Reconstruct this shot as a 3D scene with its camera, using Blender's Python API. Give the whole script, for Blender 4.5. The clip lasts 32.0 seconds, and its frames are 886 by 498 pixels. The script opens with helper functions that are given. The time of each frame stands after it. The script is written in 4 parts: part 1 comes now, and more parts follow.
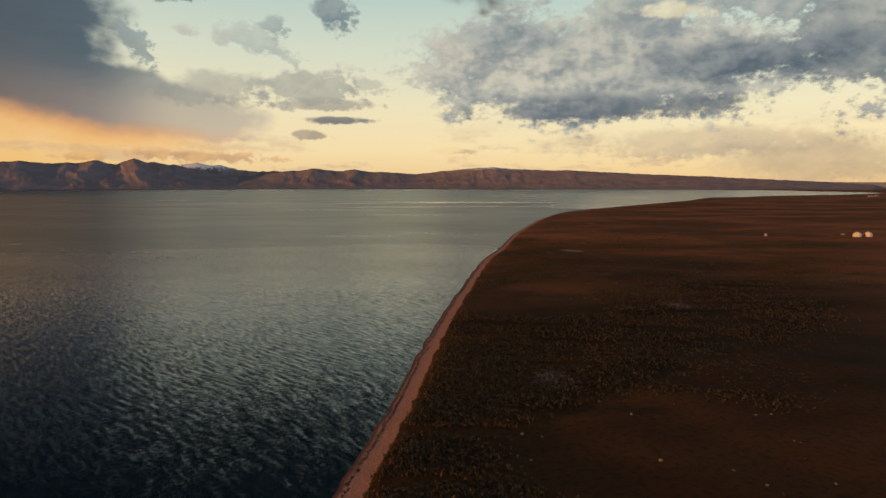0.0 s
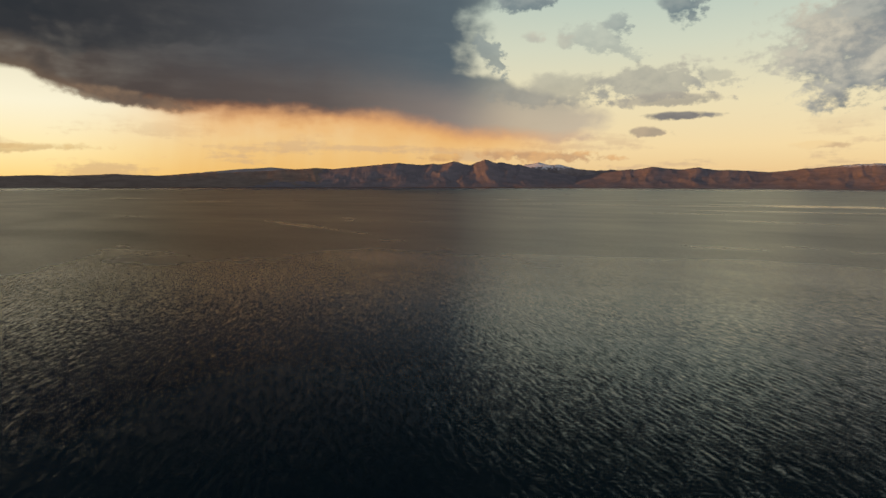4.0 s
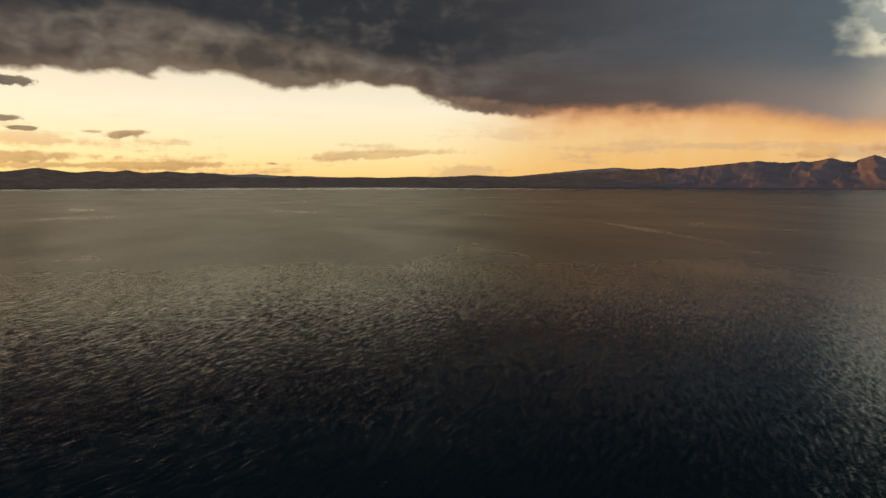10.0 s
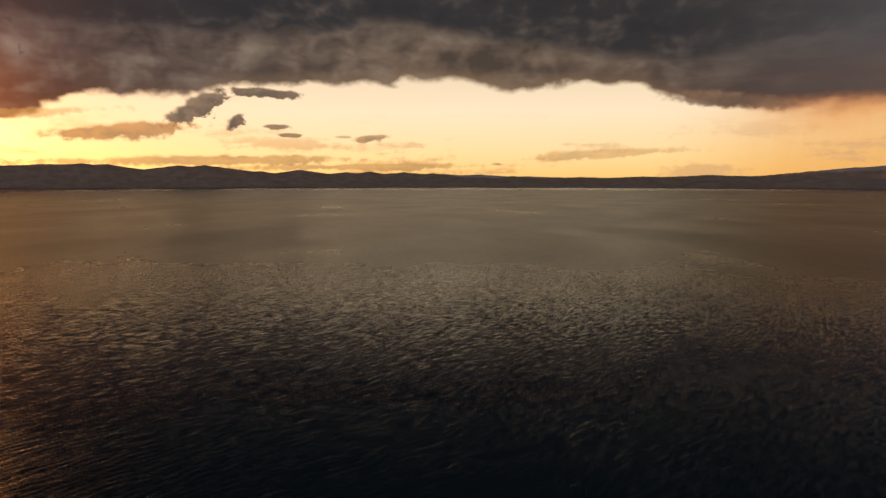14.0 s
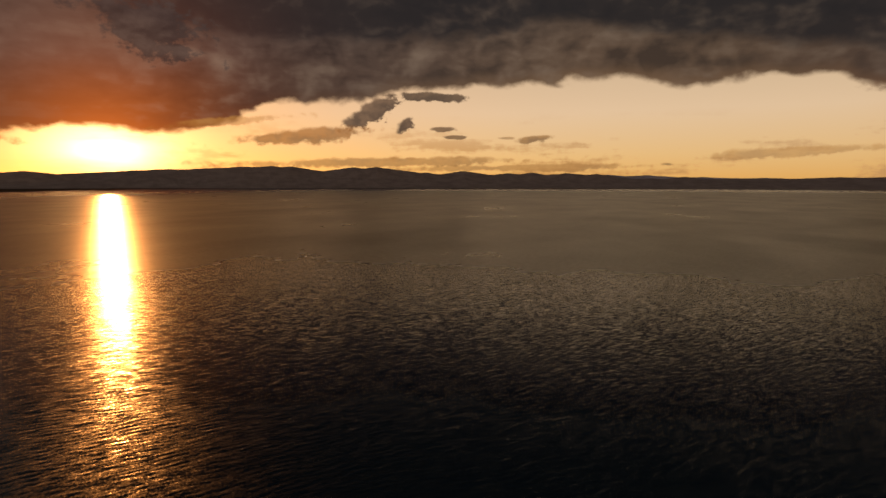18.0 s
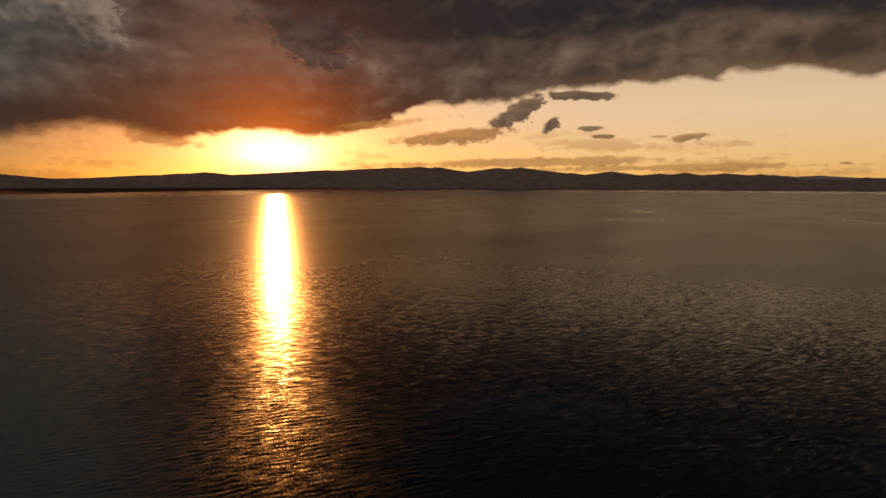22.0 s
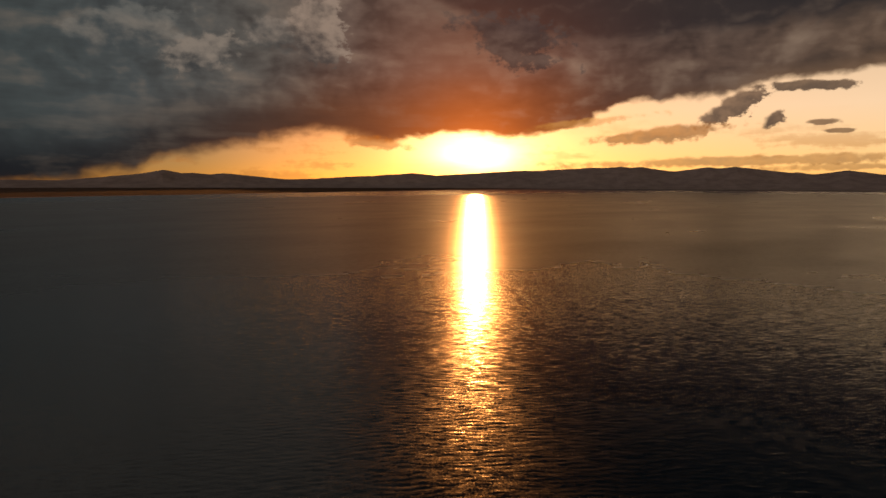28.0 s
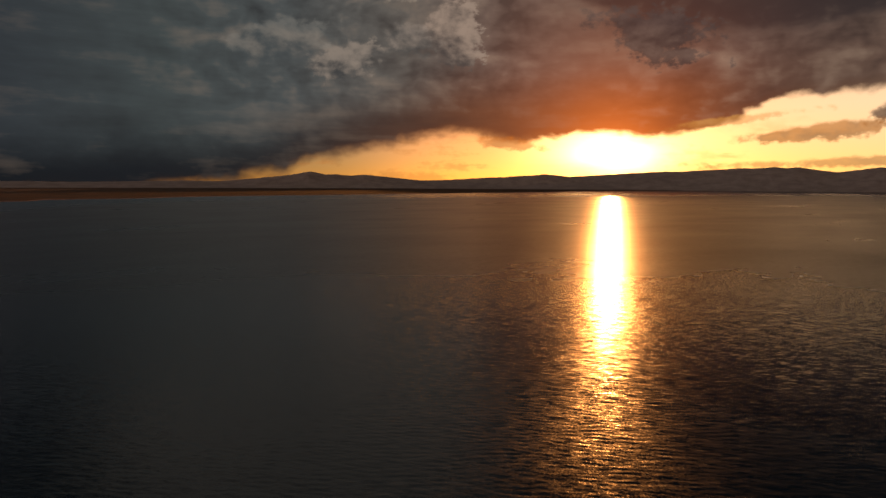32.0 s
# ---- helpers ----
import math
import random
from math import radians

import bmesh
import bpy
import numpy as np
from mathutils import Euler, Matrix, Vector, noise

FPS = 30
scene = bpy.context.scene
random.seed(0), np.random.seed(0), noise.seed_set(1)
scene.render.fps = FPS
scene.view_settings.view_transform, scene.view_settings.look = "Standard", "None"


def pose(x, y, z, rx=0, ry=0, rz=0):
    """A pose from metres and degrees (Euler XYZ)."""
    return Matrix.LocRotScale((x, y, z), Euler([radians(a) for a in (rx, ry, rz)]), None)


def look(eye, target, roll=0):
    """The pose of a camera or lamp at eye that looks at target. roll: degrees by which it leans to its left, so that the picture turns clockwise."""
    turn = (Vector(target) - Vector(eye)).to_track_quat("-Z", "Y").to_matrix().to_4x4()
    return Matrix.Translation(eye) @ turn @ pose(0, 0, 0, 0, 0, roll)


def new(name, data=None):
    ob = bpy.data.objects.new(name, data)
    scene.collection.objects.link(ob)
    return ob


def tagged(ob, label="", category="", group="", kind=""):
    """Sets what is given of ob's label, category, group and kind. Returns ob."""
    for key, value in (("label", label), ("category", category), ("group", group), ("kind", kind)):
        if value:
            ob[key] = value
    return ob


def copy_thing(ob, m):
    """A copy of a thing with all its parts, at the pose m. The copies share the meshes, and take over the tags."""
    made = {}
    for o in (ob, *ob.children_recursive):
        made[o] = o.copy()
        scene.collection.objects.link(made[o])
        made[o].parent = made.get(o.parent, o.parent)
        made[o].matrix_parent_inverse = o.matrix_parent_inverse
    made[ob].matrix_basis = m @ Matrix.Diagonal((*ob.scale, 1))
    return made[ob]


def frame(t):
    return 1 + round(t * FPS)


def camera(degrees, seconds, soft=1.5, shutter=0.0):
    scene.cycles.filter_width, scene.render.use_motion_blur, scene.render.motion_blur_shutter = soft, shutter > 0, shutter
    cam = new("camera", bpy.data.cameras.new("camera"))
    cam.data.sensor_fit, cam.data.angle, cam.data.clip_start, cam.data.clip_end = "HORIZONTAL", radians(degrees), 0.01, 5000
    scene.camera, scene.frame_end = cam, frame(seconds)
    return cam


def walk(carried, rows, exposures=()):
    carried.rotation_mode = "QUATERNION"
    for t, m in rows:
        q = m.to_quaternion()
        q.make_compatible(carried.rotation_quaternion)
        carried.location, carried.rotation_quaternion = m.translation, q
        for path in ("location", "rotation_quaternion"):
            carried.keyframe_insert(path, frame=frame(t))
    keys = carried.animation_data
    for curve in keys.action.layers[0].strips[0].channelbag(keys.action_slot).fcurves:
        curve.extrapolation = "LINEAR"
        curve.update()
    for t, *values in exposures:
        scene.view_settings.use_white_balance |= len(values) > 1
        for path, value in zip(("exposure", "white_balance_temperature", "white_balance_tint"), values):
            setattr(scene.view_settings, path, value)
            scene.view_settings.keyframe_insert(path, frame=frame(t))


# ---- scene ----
# The camera: a drone over the lake shore that climbs a little and turns to its left.
cam = camera(70.0, 32.0)
PATH = [  # seconds, x, y, z, pitch, roll, yaw
    (0.0, 0.00, 0.00, 35.00, -5.90, -0.02, -0.00),
    (0.5, -2.81, 2.36, 35.60, -5.92, -0.00, 4.41),
    (1.0, -5.60, 4.70, 36.20, -5.92, 0.01, 8.44),
    (1.5, -8.35, 6.99, 36.75, -5.96, -0.01, 11.96),
    (2.0, -11.00, 9.20, 37.30, -6.00, -0.04, 15.48),
    (2.5, -13.49, 11.27, 37.75, -6.02, -0.07, 19.05),
    (3.0, -15.80, 13.20, 38.20, -6.06, -0.08, 22.62),
    (3.5, -17.90, 14.96, 38.50, -6.07, -0.10, 26.14),
    (4.0, -19.79, 16.56, 38.80, -6.08, -0.11, 29.48),
    (4.5, -21.50, 18.00, 39.10, -6.08, -0.11, 32.80),
    (6.5, -26.50, 22.20, 39.70, -6.07, -0.10, 41.51),
    (7.0, -27.42, 22.95, 39.78, -6.08, -0.09, 43.24),
    (7.5, -28.18, 23.56, 39.86, -6.07, -0.08, 45.66),
    (8.0, -28.84, 24.07, 39.94, -6.07, -0.05, 48.00),
    (8.5, -29.43, 24.54, 40.02, -6.08, -0.04, 50.84),
    (9.0, -30.00, 25.00, 40.10, -6.10, -0.03, 53.92),
    (9.5, -30.54, 25.45, 40.20, -6.10, -0.03, 56.80),
    (10.0, -31.01, 25.87, 40.30, -6.11, -0.04, 59.64),
    (11.0, -31.82, 26.59, 40.50, -6.13, -0.03, 64.72),
    (12.0, -32.50, 27.20, 40.70, -6.12, -0.02, 69.78),
    (13.0, -33.03, 27.67, 40.90, -6.13, -0.02, 74.85),
    (14.0, -33.41, 27.99, 41.27, -6.12, -0.03, 79.50),
    (14.5, -33.57, 28.12, 41.46, -6.11, -0.02, 81.52),
    (16.5, -34.15, 28.63, 42.20, -6.10, -0.03, 88.79),
    (17.0, -34.29, 28.76, 42.42, -6.09, -0.04, 90.51),
    (18.0, -34.54, 28.99, 42.86, -6.06, -0.07, 94.00),
    (19.0, -34.77, 29.20, 43.30, -6.06, -0.09, 97.41),
    (20.0, -35.00, 29.40, 43.67, -6.08, -0.14, 100.75),
    (21.0, -35.22, 29.59, 44.05, -6.07, -0.17, 103.94),
    (22.0, -35.43, 29.76, 44.42, -6.06, -0.17, 106.93),
    (23.0, -35.63, 29.91, 44.80, -6.07, -0.19, 109.83),
    (24.0, -35.82, 30.06, 45.08, -6.07, -0.18, 112.77),
    (25.0, -36.00, 30.20, 45.36, -6.09, -0.17, 115.76),
    (25.5, -36.09, 30.27, 45.50, -6.08, -0.17, 117.23),
    (27.5, -36.39, 30.51, 46.06, -6.08, -0.17, 123.11),
    (28.0, -36.46, 30.57, 46.20, -6.10, -0.18, 124.62),
    (29.0, -36.60, 30.68, 46.40, -6.07, -0.20, 127.54),
    (30.0, -36.73, 30.78, 46.60, -6.08, -0.22, 130.56),
    (31.0, -36.86, 30.89, 46.80, -6.07, -0.25, 133.53),
    (32.0, -37.00, 31.00, 47.00, -6.05, -0.27, 136.51),
]
walk(cam, [(t, pose(x, y, z, 90 + pitch, roll, yaw)) for t, x, y, z, pitch, roll, yaw in PATH],
     [(0.0, -0.05, 6000, 10), (4.0, -0.1, 6150, 11), (9.0, -0.12, 6350, 14), (13.0, -0.1, 6800, 21), (17.0, -0.8, 8200, 31), (25.0, -0.68, 8200, 31), (32.0, -0.38, 8100, 32)])

# ---- light ----
SUN_AZ, SUN_EL = 121.7, 2.3  # degrees to the left of the first view, and above the horizon


def lin(r, g, b):
    """Linear colour from 8-bit values."""
    return tuple(((c / 255 + 0.055) / 1.055) ** 2.4 if c > 10 else c / 255 / 12.92 for c in (r, g, b)) + (1.0,)


class Net:
    """Short hand for a node tree: every call adds a node and gives its output."""

    def __init__(self, tree):
        self.tree = tree

    def put(self, sock, value):
        if isinstance(value, bpy.types.NodeSocket):
            self.tree.links.new(value, sock)
        else:
            sock.default_value = value

    def node(self, kind, ins=(), out=0, **sets):
        n = self.tree.nodes.new(kind)
        for k, v in sets.items():
            setattr(n, k, v)
        for k, v in (ins.items() if isinstance(ins, dict) else enumerate(ins)):
            if v is not None:
                self.put(n.inputs[k], v)
        return n.outputs[out]

    def m(self, op, *ins, clamp=False):
        return self.node("ShaderNodeMath", ins, operation=op, use_clamp=clamp)

    def add(self, a, b): return self.m("ADD", a, b)
    def sub(self, a, b): return self.m("SUBTRACT", a, b)
    def mul(self, a, b): return self.m("MULTIPLY", a, b)

    def step(self, x, lo, hi):
        """Smooth 0 to 1 as x goes from lo to hi."""
        return self.node("ShaderNodeMapRange", {0: x, 1: lo, 2: hi, 3: 0.0, 4: 1.0}, interpolation_type="SMOOTHSTEP")

    def mix(self, f, a, b, blend="MIX"):
        n = self.tree.nodes.new("ShaderNodeMix")
        n.data_type, n.blend_type = "RGBA", blend
        for s, v in zip((n.inputs[0], n.inputs[6], n.inputs[7]), (f, a, b)):
            self.put(s, v)
        return n.outputs[2]

    def noise(self, vec, scale, detail=4.0, rough=0.55, out=0, **sets):
        return self.node("ShaderNodeTexNoise", {"Vector": vec, "Scale": scale, "Detail": detail, "Roughness": rough}, out, **sets)

    def ramp(self, f, stops, interp="LINEAR", out=0):
        n = self.tree.nodes.new("ShaderNodeValToRGB")
        r = n.color_ramp
        r.interpolation = interp
        while len(r.elements) < len(stops):
            r.elements.new(0.5)
        for e, (p, c) in zip(r.elements, stops):
            e.position, e.color = p, c if isinstance(c, tuple) else (c, c, c, 1.0)
        self.put(n.inputs[0], f)
        return n.outputs[out]

    def xyz(self, x, y, z):
        return self.node("ShaderNodeCombineXYZ", (x, y, z))


def cloud_group():
    """One cloud of its own: ragged, pale where the light strikes it and dark below."""
    tree = bpy.data.node_groups.new("cloud", "ShaderNodeTree")
    for name, kind in (("Base", "Color"), ("Az", "Float"), ("El", "Float"), ("Texture", "Float"), ("Fine", "Float"), ("Relief", "Float"), ("At", "Vector"), ("Width", "Float"), ("Height", "Float"),
                       ("Cover", "Float"), ("Top", "Color"), ("Foot", "Color"), ("Tilt", "Float"), ("Rag", "Float"), ("Soft", "Float"), ("Small", "Float")):
        tree.interface.new_socket(name, in_out="INPUT", socket_type="NodeSocket" + kind)
    tree.interface.new_socket("Color", in_out="OUTPUT", socket_type="NodeSocketColor")
    n = Net(tree)
    i = tree.nodes.new("NodeGroupInput").outputs
    at = tree.nodes.new("ShaderNodeSeparateXYZ")
    n.put(at.inputs[0], i["At"])
    wobble = n.mul(i["Fine"], i["Small"])
    da = n.add(n.sub(i["Az"], at.outputs[0]), n.mul(wobble, 1.4))
    de = n.sub(n.add(n.sub(i["El"], at.outputs[1]), n.mul(wobble, 0.5)), n.mul(da, i["Tilt"]))
    rise = n.m("DIVIDE", de, i["Height"])
    q = n.m("SQRT", n.add(n.m("POWER", n.m("DIVIDE", da, i["Width"]), 2.0), n.m("POWER", rise, 2.0)))
    inside = n.add(n.sub(1.0, q), n.mul(n.add(n.mul(i["Texture"], 4.0), n.mul(i["Fine"], 2.2)), i["Rag"]))
    f = n.mul(n.step(inside, n.mul(i["Soft"], -1.0), i["Soft"]), i["Cover"])
    light = n.add(n.mul(rise, 0.45), n.add(n.mul(i["Relief"], 4.2), n.add(n.mul(i["Texture"], -0.8), n.mul(i["Fine"], 0.7))))
    c = n.mix(f, i["Base"], n.mix(n.step(light, -0.9, 0.95), i["Foot"], i["Top"]))
    n.put(tree.nodes.new("NodeGroupOutput").inputs[0], c)
    return tree


def build_world():
    world = bpy.data.worlds.new("evening_sky")
    world.use_nodes = True
    scene.world = world
    n = Net(world.node_tree)
    world.node_tree.nodes.clear()
    way = n.node("ShaderNodeTexCoord", out="Generated")
    sep = world.node_tree.nodes.new("ShaderNodeSeparateXYZ")
    n.put(sep.inputs[0], way)
    x, y, z = sep.outputs
    rad = 180 / math.pi
    az0 = n.mul(n.m("ARCTAN2", n.mul(x, -1.0), y), rad)
    el0 = n.mul(n.m("ARCSINE", z), rad)

    def vec(op, a, b):
        return n.node("ShaderNodeVectorMath", (a, b), operation=op)

    # the clouds' pattern, in degrees, longer sideways than high
    pat = n.xyz(n.mul(az0, 0.9), n.mul(el0, 1.35), 0.0)
    bend = vec("ADD", n.noise(pat, 1 / 5.0, 3.0, 0.5, out=1, noise_dimensions="2D"), (-0.5, -0.5, -0.5))
    fold = vec("ADD", pat, vec("MULTIPLY", bend, (2.2, 2.2, 0.0)))

    def texture(at):
        """Swelling cloud: broad masses, rounded heads and frayed edges, about 0 to 1."""
        mass = n.noise(at, 1 / 6.0, 3.0, 0.48, noise_dimensions="2D")
        heads = n.node("ShaderNodeTexVoronoi", {"Vector": at, "Scale": 1 / 3.2, "Detail": 2.2, "Roughness": 0.5, "Lacunarity": 2.2, "Smoothness": 0.5}, 0, feature="SMOOTH_F1", voronoi_dimensions="2D")
        fray = n.noise(at, 1 / 1.5, 4.0, 0.5, noise_dimensions="2D")
        return n.add(n.mul(mass, 0.62), n.add(n.mul(n.sub(1.0, heads), 0.24), n.mul(fray, 0.16)))

    tex = texture(fold)
    sunny = n.m("MAXIMUM", n.m("MINIMUM", n.mul(n.sub(SUN_AZ, az0), 0.1), 1.0), -1.0)
    relief = n.sub(tex, texture(vec("ADD", fold, n.xyz(n.mul(sunny, 1.0), 1.2, 0.0))))  # paler on the side towards the sun
    tex = n.sub(tex, 0.5)
    fine = n.sub(n.noise(pat, 1 / 0.8, 4.0, 0.6, noise_dimensions="2D"), 0.5)
    heads = n.sub(fine, n.sub(n.noise(vec("ADD", pat, n.xyz(n.mul(sunny, 0.3), 0.35, 0.0)), 1 / 0.8, 4.0, 0.6, noise_dimensions="2D"), 0.5))
    relief = n.add(relief, n.mul(heads, 0.13))
    streak = n.sub(n.noise(n.xyz(n.mul(az0, 0.09), n.mul(el0, 0.55), 3.0), 1.0, 5.0, 0.58, noise_dimensions="2D"), 0.5)
    wide = n.sub(n.noise(n.xyz(n.mul(az0, 0.07), n.mul(el0, 0.16), 9.0), 1.0, 3.0, 0.5, noise_dimensions="2D"), 0.5)

    # distance to the sun in degrees
    sa, se = radians(SUN_AZ), radians(SUN_EL)
    sunward = (-math.sin(sa) * math.cos(se), math.cos(sa) * math.cos(se), math.sin(se))
    dot = n.node("ShaderNodeVectorMath", (way, sunward), out="Value", operation="DOT_PRODUCT")
    off = n.mul(n.m("ARCCOSINE", n.m("MINIMUM", dot, 1.0)), rad)

    def glow(far, width, amount, colour, base):
        f = n.mul(n.m("EXPONENT", n.mul(far, -1.0 / width)), amount)
        return n.mix(1.0, base, n.mix(1.0, n.xyz(f, f, f), colour, "MULTIPLY"), "ADD")

    # clear air
    sky = n.node("ShaderNodeTexSky", sky_type="NISHITA", sun_disc=False, sun_elevation=radians(SUN_EL),
                 sun_rotation=-sa, dust_density=3.0, altitude=3000.0)
    nishita = n.mix(1.0, sky, (0.05, 0.05, 0.05, 1), "MULTIPLY")
    up = n.m("DIVIDE", el0, 60.0, clamp=True)
    air = n.ramp(up, [(0.0, lin(226, 184, 132)), (0.05, lin(242, 208, 152)), (0.11, lin(238, 216, 166)), (0.19, lin(214, 212, 180)),
                      (0.26, lin(188, 200, 180)), (0.5, lin(150, 168, 168)), (1.0, lin(110, 130, 140))])
    warm = n.ramp(up, [(0.0, lin(246, 200, 118)), (0.04, lin(252, 222, 158)), (0.1, lin(253, 237, 198)), (0.2, lin(226, 214, 176)), (0.5, lin(150, 168, 168)), (1.0, lin(110, 130, 140))])
    air = n.mix(n.step(az0, 15.0, 60.0), air, warm)
    air = n.mix(n.mul(n.m("EXPONENT", n.mul(off, -1 / 14.0)), 0.9), air, lin(250, 166, 56))
    air = n.mix(n.mul(n.step(az0, 118.0, 134.0), 0.9), air, lin(222, 122, 36))
    air = n.mix(n.step(az0, 133.0, 148.0), air, lin(92, 47, 25))
    # unseen sky opposite the sunset, open and pale, added to light the hills
    away = n.m("MAXIMUM", n.step(az0, -46.0, -80.0), n.step(az0, 174.0, 179.5))
    air = n.mix(away, air, n.ramp(up, [(0.0, lin(196, 176, 164)), (0.2, lin(186, 184, 188)), (0.6, lin(150, 166, 188)), (1.0, lin(70, 84, 100))]))
    air = n.mix(1.0, air, nishita, "ADD")
    # shafts of rain lit to gold below the slab
    shaft = n.noise(n.xyz(n.add(n.mul(az0, 0.42), n.mul(el0, 0.05)), n.mul(el0, 0.03), 0.0), 1.0, 4.0, 0.55, noise_dimensions="2D")
    rain = n.mul(n.mul(n.step(az0, 17.0, 34.0), n.step(az0, 62.0, 47.0)), n.step(el0, 9.0, 2.5))
    air = n.mix(n.mul(rain, n.add(0.5, n.mul(n.step(shaft, 0.3, 0.7), 0.08))), air, lin(240, 172, 74))
    # thin bars of cloud low down
    bars = n.mul(n.step(n.add(streak, n.mul(fine, 0.25)), 0.02, 0.2), n.mul(n.step(el0, 6.5, 2.0), n.step(el0, -1.0, 0.6)))
    air = n.mix(n.mul(bars, 0.5), air, n.mix(n.step(az0, 40.0, 95.0), lin(206, 172, 138), lin(196, 138, 76)))

    # the burst of light round the sun is broader than high, under the cloud
    ragged_el = n.add(n.sub(el0, SUN_EL + 0.2), n.mul(streak, 2.0))
    flat = n.m("SQRT", n.add(n.m("POWER", n.mul(n.sub(az0, SUN_AZ), 0.42), 2.0), n.m("POWER", ragged_el, 2.0)))
    lit_air = glow(flat, 0.95, 11.0, (1.0, 0.8, 0.42, 1), glow(flat, 3.6, 1.1, (1.0, 0.46, 0.06, 1), air))

    # the deck of cloud: its lower edge by direction
    along = n.m("DIVIDE", n.add(az0, 40.0), 220.0, clamp=True)

    def by_bearing(rows, at=along):
        return n.ramp(at, [((a + 40) / 220, lin(*c)) for a, c in rows])

    def heights(rows, jitter):
        at = n.m("DIVIDE", n.add(n.add(az0, n.mul(tex, jitter)), 40.0), 220.0, clamp=True)
        return n.sub(n.mul(n.ramp(at, [((a + 40) / 220, (e + 4) / 20) for a, e in rows]), 20.0), 4.0)

    edge = heights([(14, 4.0), (19, 3.2), (28, 3.9), (33, 4.9), (38.7, 5.3), (50.6, 5.4), (55, 5.7), (58, 6.4), (60.5, 7.0), (62, 8.0), (68, 8.2), (73.5, 7.7), (78, 8.6), (82, 8.7),
                    (88, 8.1), (98, 8.0), (101.5, 6.9), (108, 6.4), (112.7, 4.9), (117, 3.9), (124, 4.0), (130.4, 3.4), (134.5, 4.2), (138.5, 3.5), (143, 2.6), (147, 1.8), (150, 0.8), (154, -0.3), (160, -1.0), (172, -1.6)], 4.0)
    above = n.sub(n.add(el0, n.add(n.mul(tex, 1.8), n.mul(fine, 0.3))), edge)
    # soft where it rains, crisp elsewhere
    rainy = n.m("MAXIMUM", n.mul(n.step(az0, 16.0, 30.0), n.step(az0, 56.0, 48.0)), n.step(az0, 126.0, 140.0))
    crisp = n.step(above, -0.25, 0.45)
    soft = n.step(above, -0.7, 1.1)
    cover = n.add(n.mul(crisp, n.sub(1.0, rainy)), n.mul(soft, rainy))
    # its ragged end: a pale slab below, the dark slab above it
    end = n.mul(n.ramp(n.m("DIVIDE", el0, 20.0, clamp=True), [(0.0, 0.40), (0.2, 0.39), (0.28, 0.4), (0.36, 0.47), (0.42, 0.56), (0.47, 0.65), (0.7, 0.66), (0.85, 0.55), (1.0, 0.4)]), 40.0)
    side = n.add(n.sub(az0, end), n.add(n.mul(tex, 7.0), n.mul(fine, 1.0)))
    cover = n.mul(n.mul(cover, n.mul(n.step(side, -1.6, 2.0), n.sub(1.0, n.mul(n.step(az0, 29.0, 22.0), 0.3)))), n.sub(1.0, away))
    high = by_bearing([(15, (120, 132, 134)), (27, (92, 104, 109)), (40, (82, 86, 89)), (55, (76, 74, 73)), (70, (96, 90, 80)), (85, (102, 95, 86)), (100, (98, 92, 86)), (112, (94, 88, 84)),
                       (122, (98, 88, 82)), (130, (104, 96, 90)), (140, (96, 104, 102)), (150, (76, 92, 96)), (160, (66, 84, 88)), (172, (50, 64, 72))])
    low = by_bearing([(15, (190, 174, 156)), (22, (178, 164, 148)), (30, (138, 126, 116)), (40, (98, 88, 82)), (55, (84, 74, 68)), (70, (108, 96, 82)), (85, (112, 100, 86)), (100, (98, 88, 80)), (110, (84, 74, 68)),
                      (118, (112, 72, 50)), (125, (114, 74, 52)), (132, (102, 74, 58)), (140, (82, 68, 60)), (147, (54, 52, 52)), (153, (38, 44, 48)), (162, (29, 37, 43)), (172, (26, 34, 40))])
    hem = by_bearing([(16, (206, 172, 146)), (24, (216, 152, 110)), (36, (222, 142, 84)), (50, (206, 134, 80)), (57, (150, 116, 86)), (66, (140, 118, 92)), (84, (150, 126, 96)), (98, (128, 108, 86)), (108, (104, 84, 68)),
                      (116, (150, 86, 46)), (124, (156, 88, 44)), (134, (128, 78, 46)), (143, (110, 66, 42)), (150, (84, 48, 30)), (160, (48, 36, 30)), (172, (34, 32, 32))])
    up_in = n.add(above, n.mul(wide, 2.0))
    deck = n.mix(n.step(up_in, 1.2, 6.5), low, high)
    # lights and darks of the heaped undersides
    heaped = n.m("MAXIMUM", n.mul(n.step(az0, 50.0, 66.0), n.step(az0, 128.0, 116.0)), n.mul(n.mul(n.step(az0, 120.0, 132.0), n.step(az0, 166.0, 148.0)), n.step(el0, 5.0, 9.0)))
    tone = n.add(n.mul(streak, 0.9), n.add(n.mul(wide, 0.8), n.mul(n.add(n.mul(relief, 1.2), n.mul(tex, 0.6)), n.add(0.2, n.mul(heaped, 1.2)))))
    tone = n.mul(tone, n.add(0.25, n.mul(n.step(az0, 42.0, 65.0), 0.75)))
    deck = n.mix(n.m("MINIMUM", n.m("MAXIMUM", n.mul(tone, -0.95), 0.0), 0.55), deck, lin(34, 38, 42))
    deck = n.mix(n.m("MINIMUM", n.m("MAXIMUM", n.mul(tone, 0.45), 0.0), 0.4), deck, lin(176, 168, 150))
    deck = n.mix(n.mul(n.step(n.add(above, n.mul(wide, 0.8)), 1.5, -0.2), n.sub(0.85, n.mul(n.step(az0, 52.0, 62.0), 0.35))), deck, hem)
